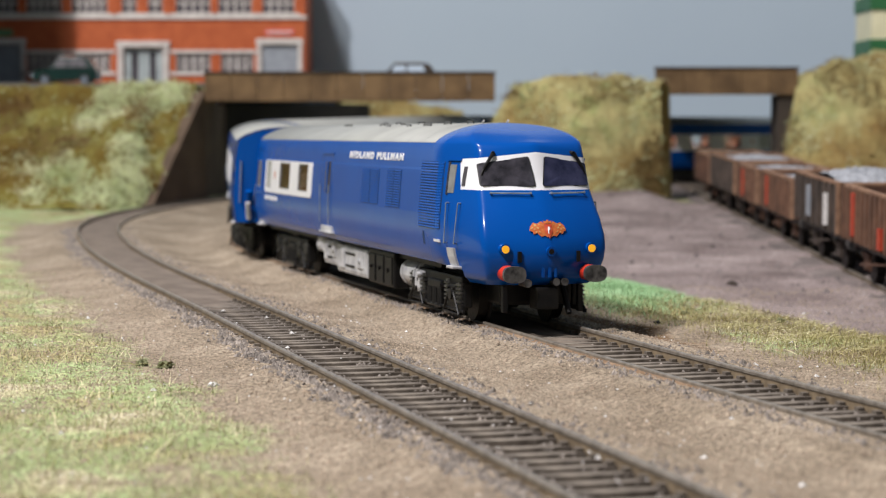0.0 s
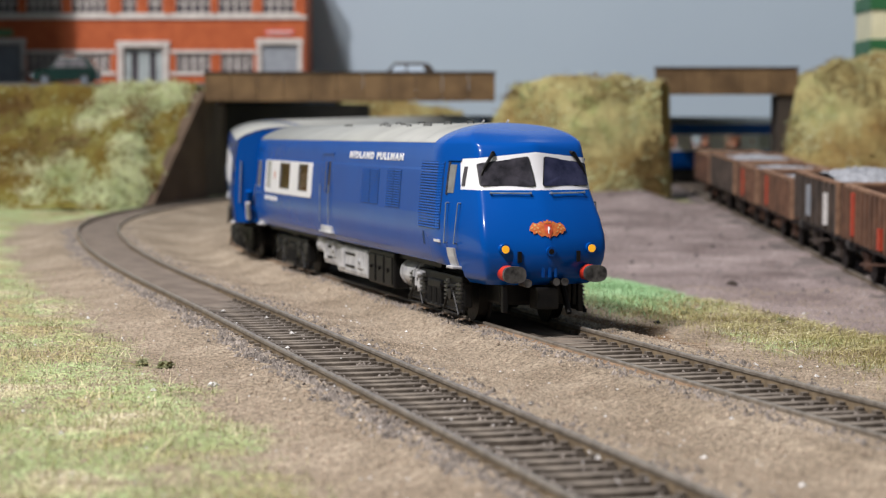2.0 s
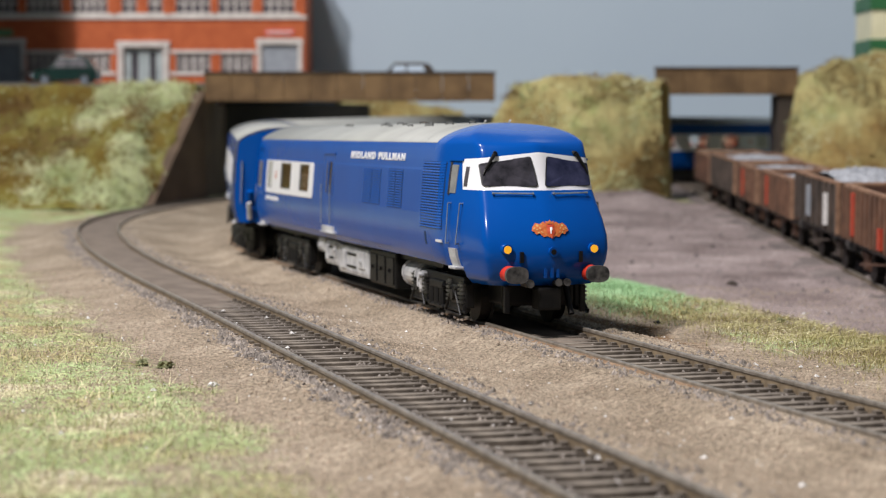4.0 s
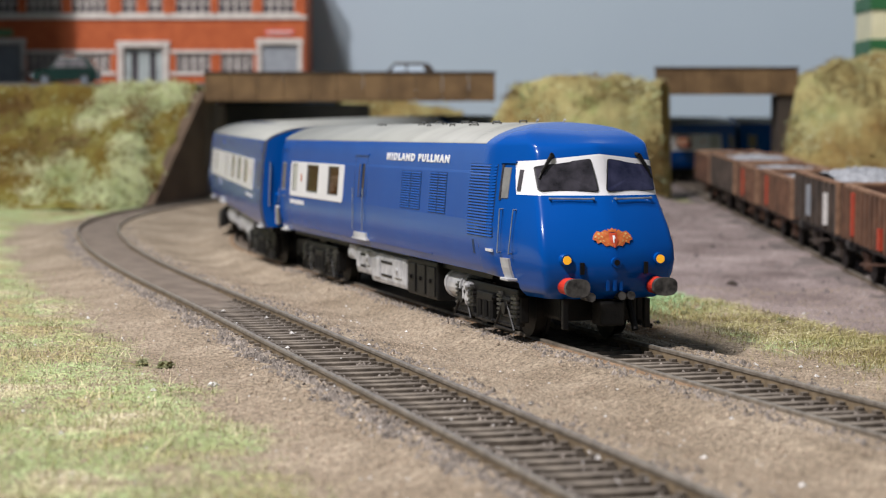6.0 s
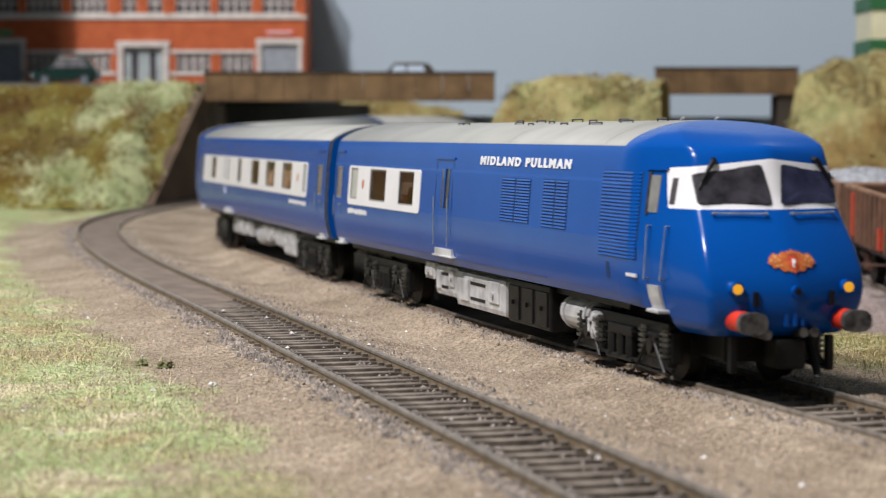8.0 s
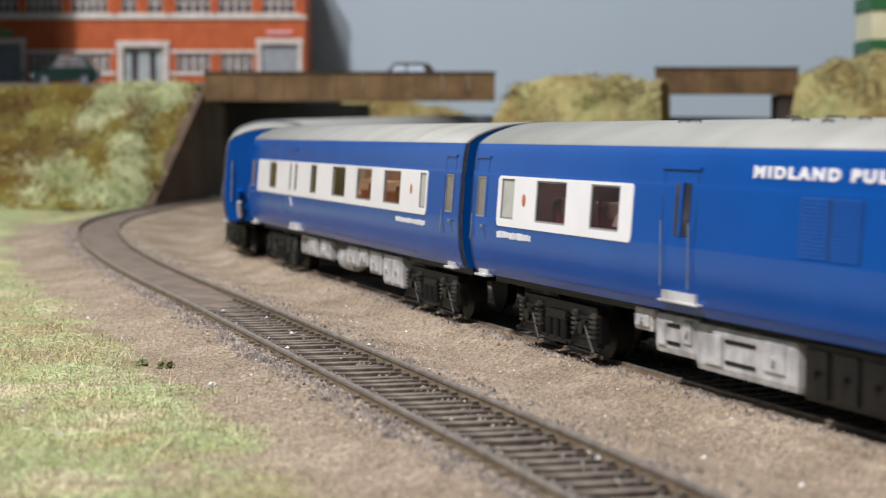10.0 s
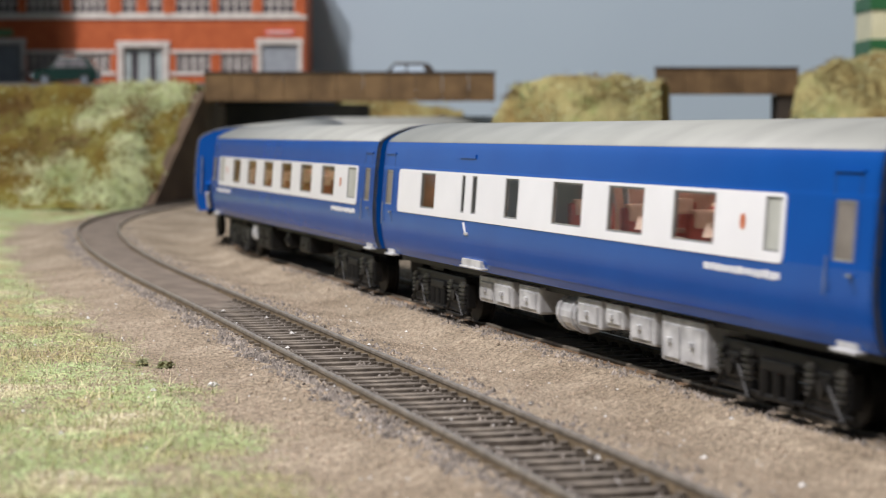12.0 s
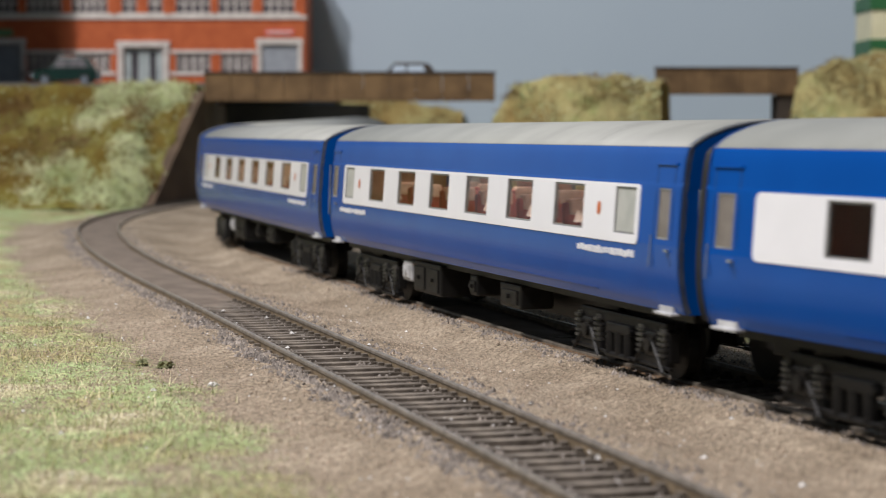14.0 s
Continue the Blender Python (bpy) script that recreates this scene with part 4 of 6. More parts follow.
def wagon(y0, length, top, mat, label, kind, load=None):
    w = thing("stone_wagon", label, "wagon", "wagons on the siding")
    base = top * 0.44
    bm = bmesh.new()
    # four walls with thickness, floor
    hw = 15.8
    for s in (-1, 1):
        box(bm, s * hw, s * (hw - 1.1), 0, length, base, top)
    box(bm, -hw + 1.1, hw - 1.1, 0, 1.1, base, top)
    box(bm, -hw + 1.1, hw - 1.1, length - 1.1, length, base, top)
    box(bm, -hw + 1.1, hw - 1.1, 1.1, length - 1.1, base, base + 1)
    part("body", bm, RUST_SHADE if kind == "ribbed" else mat, w)
    bm = bmesh.new()
    for s in (-1, 1):
        box(bm, s * (hw + 0.9), s * (hw - 1.3), -0.3, length + 0.3, top, top + 1.2, 0.3)
    box(bm, -hw, hw, -0.6, 1.3, top, top + 1.15, 0.3)
    box(bm, -hw, hw, length - 1.3, length + 0.6, top, top + 1.15, 0.3)
    part("top_rim", bm, RIM, w, "pale top rim")
    part("corner_post", slab(-hw - 1.3, -hw + 0.6, -0.9, 0.9, base, top, 0.2), RIM, w, "pale corner post")
    n = int(length / (7.4 if kind == "ribbed" else 11))
    # Ribbed sides: paler ribs over the darkened body heighten the shaded gaps.
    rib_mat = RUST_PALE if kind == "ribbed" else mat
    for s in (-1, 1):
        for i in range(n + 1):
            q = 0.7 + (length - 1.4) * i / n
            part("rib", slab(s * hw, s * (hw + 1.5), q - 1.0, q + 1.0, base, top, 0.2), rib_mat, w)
    for i in range(5):
        q = -hw + 3 + (2 * hw - 6) * i / 4
        part("rib", slab(q - 0.5, q + 0.5, -0.8, 0, base, top, 0.15), mat, w)
    part("solebar", box(slab(-13, -11.4, 1, length - 1, base - 2.6, base, 0.2), 11.4, 13, 1, length - 1, base - 2.6, base, 0.2), BLACK, w)
    for yy in (length * 0.22, length * 0.78):
        for s in (-1, 1):
            wh = part("wheel", rod(rod(bmesh.new(), (s * 7.5, yy, 6.2), (s * 9.8, yy, 6.2), 6.2, seg=20), (s * 6.9, yy, 6.2), (s * 7.5, yy, 6.2), 6.8, seg=20), BLACK, w)
            bm = box(slab(s * 11, s * 12.4, yy - 2.4, yy + 2.4, 4.4, 8.8, 0.4), s * 11.4, s * 12.8, yy - 6, yy + 6, 8.8, 10.2, 0.3)
            box(bm, s * 11.2, s * 12.2, yy - 4.2, yy - 2.9, 4.2, 9.6)
            box(bm, s * 11.2, s * 12.2, yy + 2.9, yy + 4.2, 4.2, 9.6)
            part("axle_guard", bm, mat, w, "rusty axle guard and spring")
    for s in (-1, 1):
        for yy, d in ((0, -1), (length, 1)):
            part("buffer", rod(rod(bmesh.new(), (s * 11.2, yy, 11), (s * 11.2, yy + d * 3.5, 11), 1.2), (s * 11.2, yy + d * 3.5, 11), (s * 11.2, yy + d * 4.2, 11), 2.6, seg=14), BUFFER, w)
    part("brake_lever", rod(bmesh.new(), (-13.4, length * 0.35, 9.5), (-13.8, length * 0.8, 6.0), 0.4, seg=6), mat, w)
    if kind == "ribbed":
        if y0 < 700:
            part("paint_patch", slab(-hw - 1.75, -hw - 0.1, 22, 26, base + 1, base + 8), PATCH, w, "vermilion paint patch")
        part("paint_patch", slab(-hw - 1.75, -hw - 0.1, length - 21, length - 16.5, base + 2, top - 1), PATCH, w, "vermilion paint patch")
    if kind == "plain" and y0 < 800:
        part("stripe", slab(-hw - 1.65, -hw - 0.05, 19, 22.4, base + 2, top - 4), MARK, w, "white stripe")
        part("stripe", slab(-hw - 1.65, -hw - 0.05, length - 36, length - 27, base + 3, top - 3), SHUTTER, w, "faded grey panel")
    if load:
        l0, l1, heap = load
        bm = bmesh.new()
        g, rows = 26, []
        for j in range(g + 1):
            row = []
            for i in range(15):
                x, yy = -14 + 2 * i, l0 + (l1 - l0) * j / g
                h = max(math.sin(math.pi * j / g), 0.0) ** 0.5 * math.cos(x / 18)
                row.append(bm.verts.new((x + random.uniform(-0.5, 0.5), yy + random.uniform(-0.5, 0.5), top - 3.0 + heap * h + random.uniform(-0.5, 0.7))))
            rows.append(row)
        for a, b in zip(rows, rows[1:]):
            for i in range(14):
                bm.faces.new((a[i], a[i + 1], b[i + 1], b[i]))
        part("stone_load", bm, LOAD, w, "heap of grey crushed stone")
    w.matrix_basis = at(YARD_X, y0, yard_z(y0), 0) @ pose(0, 0, 0, math.degrees(math.atan(0.0327)), 0, 0)
    return w


wagon(640, 86, 31.5, RUST, "rusty ribbed ore wagon with red paint patches", "ribbed")
wagon(739, 85, 31.2, UMBER, "dark brown wagon with white stripes and stone heap", "plain", (2, 66, 7.5))
wagon(836, 78, 27.2, RUST_PALE, "rusty orange ribbed wagon with red patch", "ribbed", (20, 76, 2.5))
wagon(929, 57, 26.6, RUST_PALE, "short rusty ribbed wagon with low stone load", "ribbed", (2, 55, 3.5))
wagon(1000, 84, 27.0, UMBER, "brown wagon filled with pale stone", "plain", (2, 82, 4.5))
wagon(1092, 60, 25.5, RUST, "rusty wagon at the bridge", "plain", (2, 58, 3.5))


# ---------- the blue train ----------
PROFILE = [(17.0, 13.2), (17.7, 15.0), (18.2, 17.5), (18.5, 20.5), (18.5, 24.0), (18.4, 25.6), (17.8, 33.8), (17.7, 34.4), (17.35, 37.5), (17.0, 39.6), (16.6, 40.9)]
ROOFLINE = [(16.6, 40.9), (15.8, 41.7), (14.0, 42.8), (11.6, 43.8), (8.6, 44.7), (5.0, 45.3), (0, 45.6)]


def smoothed(pts, n=4):
    """A denser, rounded version of a profile, through the same points."""
    out = []
    for i in range(len(pts) - 1):
        p0, p1, p2, p3 = (Vector(pts[min(max(k, 0), len(pts) - 1)]) for k in (i - 1, i, i + 1, i + 2))
        for k in range(n):
            t = k / n
            q = 0.5 * (2 * p1 + (p2 - p0) * t + (2 * p0 - 5 * p1 + 4 * p2 - p3) * t * t + (3 * p1 - p0 - 3 * p2 + p3) * t ** 3)
            out.append((q.x, q.y))
    return out + [tuple(pts[-1])]


LOWER = smoothed([(15.0, 9.5), (16.4, 11.0)] + PROFILE, 4)
ROOFLINE = smoothed(ROOFLINE, 3)
PROFILE = [p for p in LOWER if p[1] > 13.19]
FULL = LOWER + ROOFLINE[1:]


def half_width(z):
    for (v0, z0), (v1, z1) in zip(FULL, FULL[1:]):
        if z <= z1:
            return v0 + (v1 - v0) * max(z - z0, -0.001) / (z1 - z0)
    return 0.0


def body_shell(u0, u1, openings):
    """Both side walls with window openings (u0, u1, z0, z1), and the end walls."""
    bm = bmesh.new()
    us = sorted({u0, u1, *[v for o in openings for v in o[:2]]})
    zs = sorted({z for _, z in PROFILE} | {v for o in openings for v in o[2:]})
    for s in (-1, 1):
        grid = [[bm.verts.new((u, s * half_width(z), z)) for z in zs] for u in us]
        for i in range(len(us) - 1):
            for j in range(len(zs) - 1):
                if any(o[0] <= us[i] and us[i + 1] <= o[1] and o[2] <= zs[j] and zs[j + 1] <= o[3] for o in openings):
                    continue
                q = (grid[i][j], grid[i + 1][j], grid[i + 1][j + 1], grid[i][j + 1])
                bm.faces.new(q if s < 0 else q[::-1])
    return bm


def end_wall(u, facing):
    bm = bmesh.new()
    pts = [(v, z) for v, z in PROFILE + ROOFLINE[1:]]
    loop = [(u, v, z) for v, z in pts] + [(u, -v, z) for v, z in pts[-2::-1]]
    fan(bm, loop if facing > 0 else loop[::-1])
    r = bmesh.ops.extrude_face_region(bm, geom=bm.faces[:])
    for g in r["geom"]:
        if isinstance(g, bmesh.types.BMVert):
            g.co.x -= facing * 1.0
    bmesh.ops.recalc_face_normals(bm, faces=bm.faces)
    return bm


def roof_skin(u0, u1):
    bm = bmesh.new()
    rows = []
    for u in (u0, u1):
        rows.append([bm.verts.new((u, v, z)) for v, z in ROOFLINE] + [bm.verts.new((u, -v, z)) for v, z in ROOFLINE[-2::-1]])
    for i in range(len(rows[0]) - 1):
        bm.faces.new((rows[0][i], rows[1][i], rows[1][i + 1], rows[0][i + 1]))
    bmesh.ops.recalc_face_normals(bm, faces=bm.faces)
    return bm


def band(u0, u1, z0, z1, openings, s, r=1.3, lift=0.16):
    """A white window band with rounded ends and openings, lying on the side wall."""
    bm = bmesh.new()

    def p(u, z):
        return (u, s * (half_width(z) + lift), z)
    cuts = sorted({u0 + r, u1 - r, *[v for o in openings for v in o[:2]]})
    zc = sorted({z0, z1, *[v for o in openings for v in o[2:]]})
    for a, b in zip(cuts, cuts[1:]):
        for c, d in zip(zc, zc[1:]):
            if any(o[0] <= a and b <= o[1] and o[2] <= c and d <= o[3] for o in openings):
                continue
            q = [bm.verts.new(p(u, z)) for u, z in ((a, c), (b, c), (b, d), (a, d))]
            bm.faces.new(q if s < 0 else q[::-1])
    for ue, d in ((u0, 1), (u1, -1)):
        arc = []
        for i in range(6):
            t = radians(90 * i / 5)
            arc.append((ue + d * r - d * r * math.sin(t), z1 - r + r * math.cos(t)))
        arc += [(u, z0 + z1 - z) for u, z in arc[::-1]]
        fan(bm, [p(u, z) for u, z in arc])
    bmesh.ops.remove_doubles(bm, verts=bm.verts, dist=0.005)
    bmesh.ops.recalc_face_normals(bm, faces=bm.faces)
    return bm


def side_box(u0, u1, z0, z1, s, out=0.25, deep=0.3, wide=None):
    """A thin block that lies on the side wall."""
    bm = bmesh.new()
    n = 4
    wide = wide or (lambda u, z: half_width(z))
    m = 6 if u1 - u0 > 10 and u1 > 200 else 1
    us = [u0 + (u1 - u0) * k / m for k in range(m + 1)]
    inner = [[bm.verts.new((u, s * (wide(u, z0 + (z1 - z0) * i / n) - deep), z0 + (z1 - z0) * i / n)) for i in range(n + 1)] for u in us]
    outer = [[bm.verts.new((u, s * (wide(u, z0 + (z1 - z0) * i / n) + out), z0 + (z1 - z0) * i / n)) for i in range(n + 1)] for u in us]
    for i in range(n):
        for k in range(m):
            bm.faces.new((outer[k][i], outer[k + 1][i], outer[k + 1][i + 1], outer[k][i + 1]))
        bm.faces.new((inner[0][i], outer[0][i], outer[0][i + 1], inner[0][i + 1]))
        bm.faces.new((inner[m][i], outer[m][i], outer[m][i + 1], inner[m][i + 1]))
    for i in (0, n):
        for k in range(m):
            bm.faces.new((outer[k][i], outer[k + 1][i], inner[k + 1][i], inner[k][i]))
    bmesh.ops.recalc_face_normals(bm, faces=bm.faces)
    return bm


def pane(u0, u1, z0, z1, s, lift=-0.16):
    bm = bmesh.new()
    v = [bm.verts.new((u, s * (half_width(z) + lift), z)) for u, z in ((u0, z0), (u1, z0), (u1, z1), (u0, z1))]
    bm.faces.new(v)
    r = bmesh.ops.extrude_face_region(bm, geom=bm.faces[:])
    for g in r["geom"]:
        if isinstance(g, bmesh.types.BMVert):
            g.co.y -= s * 0.25
    bmesh.ops.recalc_face_normals(bm, faces=bm.faces)
    return bm


def bogie(car, u, name="bogie"):
    """A black bogie with side frames, axle boxes and coil springs; its origin is on its pivot."""
    bm = slab(-13, 13, -9, 9, 8.5, 11.5, 0.5)
    b = part(name, bm, BLACK, car, "black bogie")
    for s in (-1, 1):
        f = bmesh.new()
        box(f, -21, 21, s * 12.4, s * 14.2, 8.2, 10.4, 0.4)
        box(f, -6, 6, s * 12.8, s * 15.0, 6.6, 8.6, 0.4)
        for x in (-4.4, 0.0, 4.4):
            rod(f, (x, s * 14.4, 2.8), (x, s * 14.4, 6.8), 1.05, seg=10)
        box(f, -6.4, 6.4, s * 13, s * 15.2, 2.2, 3.0, 0.3)
        for x in (-15.5, 15.5):
            box(f, x - 2.6, x + 2.6, s * 12.6, s * 15.0, 4.2, 8.6, 0.5)
            box(f, x - 6.2, x + 6.2, s * 12.8, s * 14.6, 2.6, 4.4, 0.4)
        box(f, -22, -19, s * 12, s * 14, 3.4, 9, 0.3)
        box(f, 19, 22, s * 12, s * 14, 3.4, 9, 0.3)
        rod(f, (-24, s * 14.6, 3.0), (24, s * 14.6, 2.6), 0.35, seg=6)
        for x in (-15.5, 15.5):
            rod(f, (x, s * 14.8, 6.2), (x, s * 15.7, 6.2), 1.3, seg=12)
        part("side_frame", f, BLACK, b)
        g = bmesh.new()
        for x, d in ((-22, 5), (-9, -4), (9, 4), (22, -5)):
            rod(g, (x, s * 15.3, 1.9), (x + d, s * 15.1, 6.6), 0.28, seg=6)
        rod(g, (-22, s * 15.3, 1.9), (-9, s * 15.3, 2.1), 0.22, seg=6)
        rod(g, (9, s * 15.3, 2.1), (22, s * 15.3, 1.9), 0.22, seg=6)
        for x in (-17.6, -13.4, -7, 7, 13.4, 17.6):
            rod(g, (x, s * 14.6, 7.6), (x, s * 15.6, 7.6), 0.38, seg=8)
        part("brake_rigging", g, BLACK, b, "black brake rods and bolts")
        for x in (-20.3, -10.6, 10.6, 20.3):
            k = bmesh.new()
            for i in range(5):
                rod(k, (x, s * 14.3, 4.6 + i * 0.95), (x, s * 14.3, 5.1 + i * 0.95), 1.25, seg=10)
            rod(k, (x, s * 14.3, 4.4), (x, s * 14.3, 9.4), 0.8, seg=8)
            part("coil_spring", k, SPRING, b, "dark coil spring")
        for x in (-15.5, 15.5):
            w = bmesh.new()
            rod(w, (x, s * 7.3, 6.1), (x, s * 7.9, 6.1), 6.9, seg=24)
            rod(w, (x, s * 7.9, 6.1), (x, s * 10.2, 6.1), 6.1, seg=24)
            part("wheel", w, BLACK, b)
    b.matrix_basis = at(u, 0, 0)
    return b


def lettering(car, text, u, z, s, size, label):
    data = bpy.data.curves.new("lettering", "FONT")
    data.body, data.size, data.extrude = text, size * MM, 0.00005
    data.align_x, data.align_y, data.offset = "CENTER", "CENTER", 0.00014
    data.space_character = 1.35
    data.materials.append(WHITE)
    ob = new("lettering", data)
    ob.parent = car
    lean = math.degrees(math.atan2(half_width(z - 1) - half_width(z + 1), 2))
    ob.matrix_basis = at(u, s * (half_width(z) + 0.12), z, 0 if s < 0 else 180) @ pose(0, 0, 0, 90 - lean, 0, 0) @ Matrix.Diagonal((2.13, 1, 1, 1))
    tagged(ob, label)
    return ob


def interior(car, u0, u1, seats):
    part("floor", slab(u0 + 1.5, u1 - 1.5, -16, 16, 16.5, 17.3), PANEL, car, "brown interior floor")
    part("partition", slab(u0 + 1.5, u0 + 2.3, -15, 15, 17.3, 40), PANEL, car)
    part("ceiling_panel", slab(u0 + 1.5, u1 - 1.5, -14.5, 14.5, 39.6, 40.3), LINEN, car, "cream ceiling")
    # Unseen glowing strip, added under the ceiling to brighten the seats.
    part("light_strip", slab(u0 + 6, u1 - 6, -2, 2, 39.0, 39.5), STRIP, car, "warm glowing strip added to light the seats")
    for u in seats:
        for s in (-1, 1):
            bm = box(slab(u - 3.2, u + 3.2, s * 4.0, s * 13.5, 17.3, 22.5, 0.8), u - 1.2, u + 1.2, s * 4.0, s * 13.5, 22.5, 29.6, 0.9)
            seat = part("seat", bm, SEAT, car, "red cloth seat")
            part("headrest", slab(u - 1.6, u + 1.6, s * 5.0, s * 12.5, 27.0, 30.2, 0.6), LINEN, seat, "cream headrest cover")
        for s in (-1, 1):
            t = part("table_lamp", rod(rod(bmesh.new(), (u + 9.5, s * 12.8, 24.6), (u + 9.5, s * 12.8, 26.0), 0.4), (u + 9.5, s * 12.8, 26.0), (u + 9.5, s * 12.8, 28.3), 1.7, 1.0, seg=12), LINEN, car, "cream table lamp")
            part("table", slab(u + 6.5, u + 12.5, s * 6, s * 15.5, 23.8, 24.6, 0.2), PANEL, car, "brown table")


def gear(car, boxes, s):
    for kind, u0, u1, z0, z1 in boxes:
        mat = SILVER if kind != "black" else BLACK
        bm = bmesh.new()
        if kind == "tank":
            rod(bm, (u0, s * 12, (z0 + z1) / 2), (u1, s * 12, (z0 + z1) / 2), (z1 - z0) / 2, seg=18)
            for u in (u0 + 2, u1 - 2):
                rod(bm, (u - 0.5, s * 12, (z0 + z1) / 2), (u + 0.5, s * 12, (z0 + z1) / 2), (z1 - z0) / 2 + 0.35, seg=18)
        elif kind == "smooth":
            box(bm, u0, u1, s * 8, s * 15.5, z0, z1, 1.3)
            w = u1 - u0
            box(bm, u0 + 0.12 * w, u0 + 0.30 * w, s * 15.2, s * 15.9, z0 + 1.5, z1 - 1.5, 0.3)
            box(bm, u1 - 0.30 * w, u1 - 0.10 * w, s * 15.2, s * 15.9, z0 + 2.5, z1 - 0.8, 0.3)
            rod(bm, (u1 - 0.2 * w, s * 15.5, z0 + 4.5), (u1 - 0.2 * w, s * 16.3, z0 + 4.5), 0.7, seg=12)
            if w > 12:
                for q in (0.3, 0.72):
                    zc = z0 + (z1 - z0) * q
                    part("slot", slab(u0 + 0.32 * w, u0 + 0.62 * w, s * 15.3, s * 15.65, zc - 0.35, zc + 0.35, 0.15), BLACK, car, "dark slot in the equipment box")
        else:
            box(bm, u0, u1, s * 8, s * 15.4, z0, z1, 0.5)
            n = max(1, int((u1 - u0) / 9))
            for i in range(n):
                a = u0 + (u1 - u0) * (i + 0.12) / n
                b = u0 + (u1 - u0) * (i + 0.88) / n
                box(bm, a, b, s * 15.2, s * 15.8, z0 + 0.8, z1 - 1.2, 0.2)
            for i in range(n):
                a = u0 + (u1 - u0) * (i + 0.5) / n
                box(bm, a - 0.7, a + 0.7, s * 15.4, s * 16.4, (z0 + z1) / 2 - 0.5, (z0 + z1) / 2 + 0.4, 0.1)
        part("equipment_box", bm, mat, car, "silver underfloor equipment" if mat is SILVER else "black underfloor equipment")


def fittings(car, u0, u1, bands, windows, narrow, doors, crests, step_at, boxes, glazing=None):
    """What the power car and the coaches share."""
    openings = [(a, b, 25.6, 33.8) for a, b in windows + narrow]
    openings += [(a, b, 25.4, 34.0) for a, b in doors]
    shell = part("body", body_shell(u0, u1, openings), [BLUE, LINING, WINFRAME], car, "glossy blue body side")
    sol = shell.modifiers.new("thickness", "SOLIDIFY")
    sol.thickness, sol.offset, sol.material_offset, sol.material_offset_rim = 0.0009, -1, 1, 2
    for s in (-1, 1):
        for a, b in bands:
            inside = [o for o in openings if o[0] >= a and o[1] <= b]
            w = part("window_band", band(a, b, 24.0, 34.4, inside, s), WHITE, car, "white window band")
            sol = w.modifiers.new("thickness", "SOLIDIFY")
            sol.thickness, sol.offset = 0.0002, -1
        for o in openings:
            frosted = (o[0], o[1]) in narrow or (o[0], o[1]) in doors
            g = part("window_pane", pane(*o, s), DOORPANE if (o[0], o[1]) in doors else FROST if frosted else glazing or GLASS, car, "frosted pane" if (o[0], o[1]) in narrow else "")
            if not frosted:
                g.visible_shadow = False
            fr = bmesh.new()
            for q in ((o[0], o[0] + 0.35, o[2], o[3]), (o[1] - 0.35, o[1], o[2], o[3]), (o[0] + 0.35, o[1] - 0.35, o[2], o[2] + 0.35), (o[0] + 0.35, o[1] - 0.35, o[3] - 0.35, o[3])):
                zc = (q[2] + q[3]) / 2
                t = bmesh.new()
                vs = [t.verts.new((u, s * (half_width(z) - 0.06), z)) for u, z in ((q[0], q[2]), (q[1], q[2]), (q[1], q[3]), (q[0], q[3]))]
                t.faces.new(vs if s < 0 else vs[::-1])
                me = bpy.data.meshes.new("t")
                t.to_mesh(me)
                t.free()
                fr.from_mesh(me)
                bpy.data.meshes.remove(me)
            part("window_frame", fr, WINFRAME, g, "grey window frame")
        for u in crests:
            bm = fan(bmesh.new(), [(u + 1.0 * math.cos(t), s * (half_width(29.7 + 1.3 * math.sin(t)) + 0.24), 29.7 + 1.3 * math.sin(t)) for t in [k * 0.524 for k in range(12)]])
            part("crest", bm, CREST_O, car, "small orange crest")
        for a, b in doors:
            c = (a + b) / 2
            bm = side_box(c - 4.0, c - 3.75, 16, 38, s, 0.05)
            part("door_edge", bm, GAPSHADE, car)
            bm = side_box(c + 3.75, c + 4.0, 16, 38, s, 0.05)
            part("door_edge", bm, GAPSHADE, car)
            part("drip_strip", side_box(c - 4.5, c + 4.5, 37.9, 38.3, s, 0.35), BLUE, car)
            bm = rod(bmesh.new(), (c - 4.6, s * 19.1, 20.5), (c - 4.6, s * 18.6, 26), 0.12, seg=8)
            part("grab_rail", bm, STEEL, car, "bright wire grab rail")
            part("door_handle", side_box(c + 2.2, c + 3.4, 23.4, 23.9, s, 0.6), STEEL, car)
            part("footstep", box(slab(c - 3.8, c + 3.8, s * 16.5, s * 18.4, 12.7, 13.2, 0.15), c - 3, c + 3, s * 17.0, s * 17.6, 13.2, 14.2), SILVER, car, "silver footstep")
        for a, b, z in step_at:
            part("footstep", box(slab(a, b - 2, s * 17.0, s * 18.9, z - 1.3, z - 0.9, 0.15), a + 1, b - 3.5, s * 17.4, s * 18.55, z - 0.9, z + 0.6), SILVER, car, "silver footstep")
        gear(car, boxes, s)
        bm = side_box(u0 + 40, u1 - 40, 14.9, 15.15, s, 0.12)
        part("seam", bm, BLUE, car)
    part("underframe", slab(u0 + 4, u1 - 4, -14, 14, 11.4, 13.6), BLACK, car)
    # Added black block that stops light showing through beneath the car.
    part("centre_trunking", slab(u0 + 68, u1 - 68, -6, 6, 5.0, 11.4, 0.5), BLACK, car)


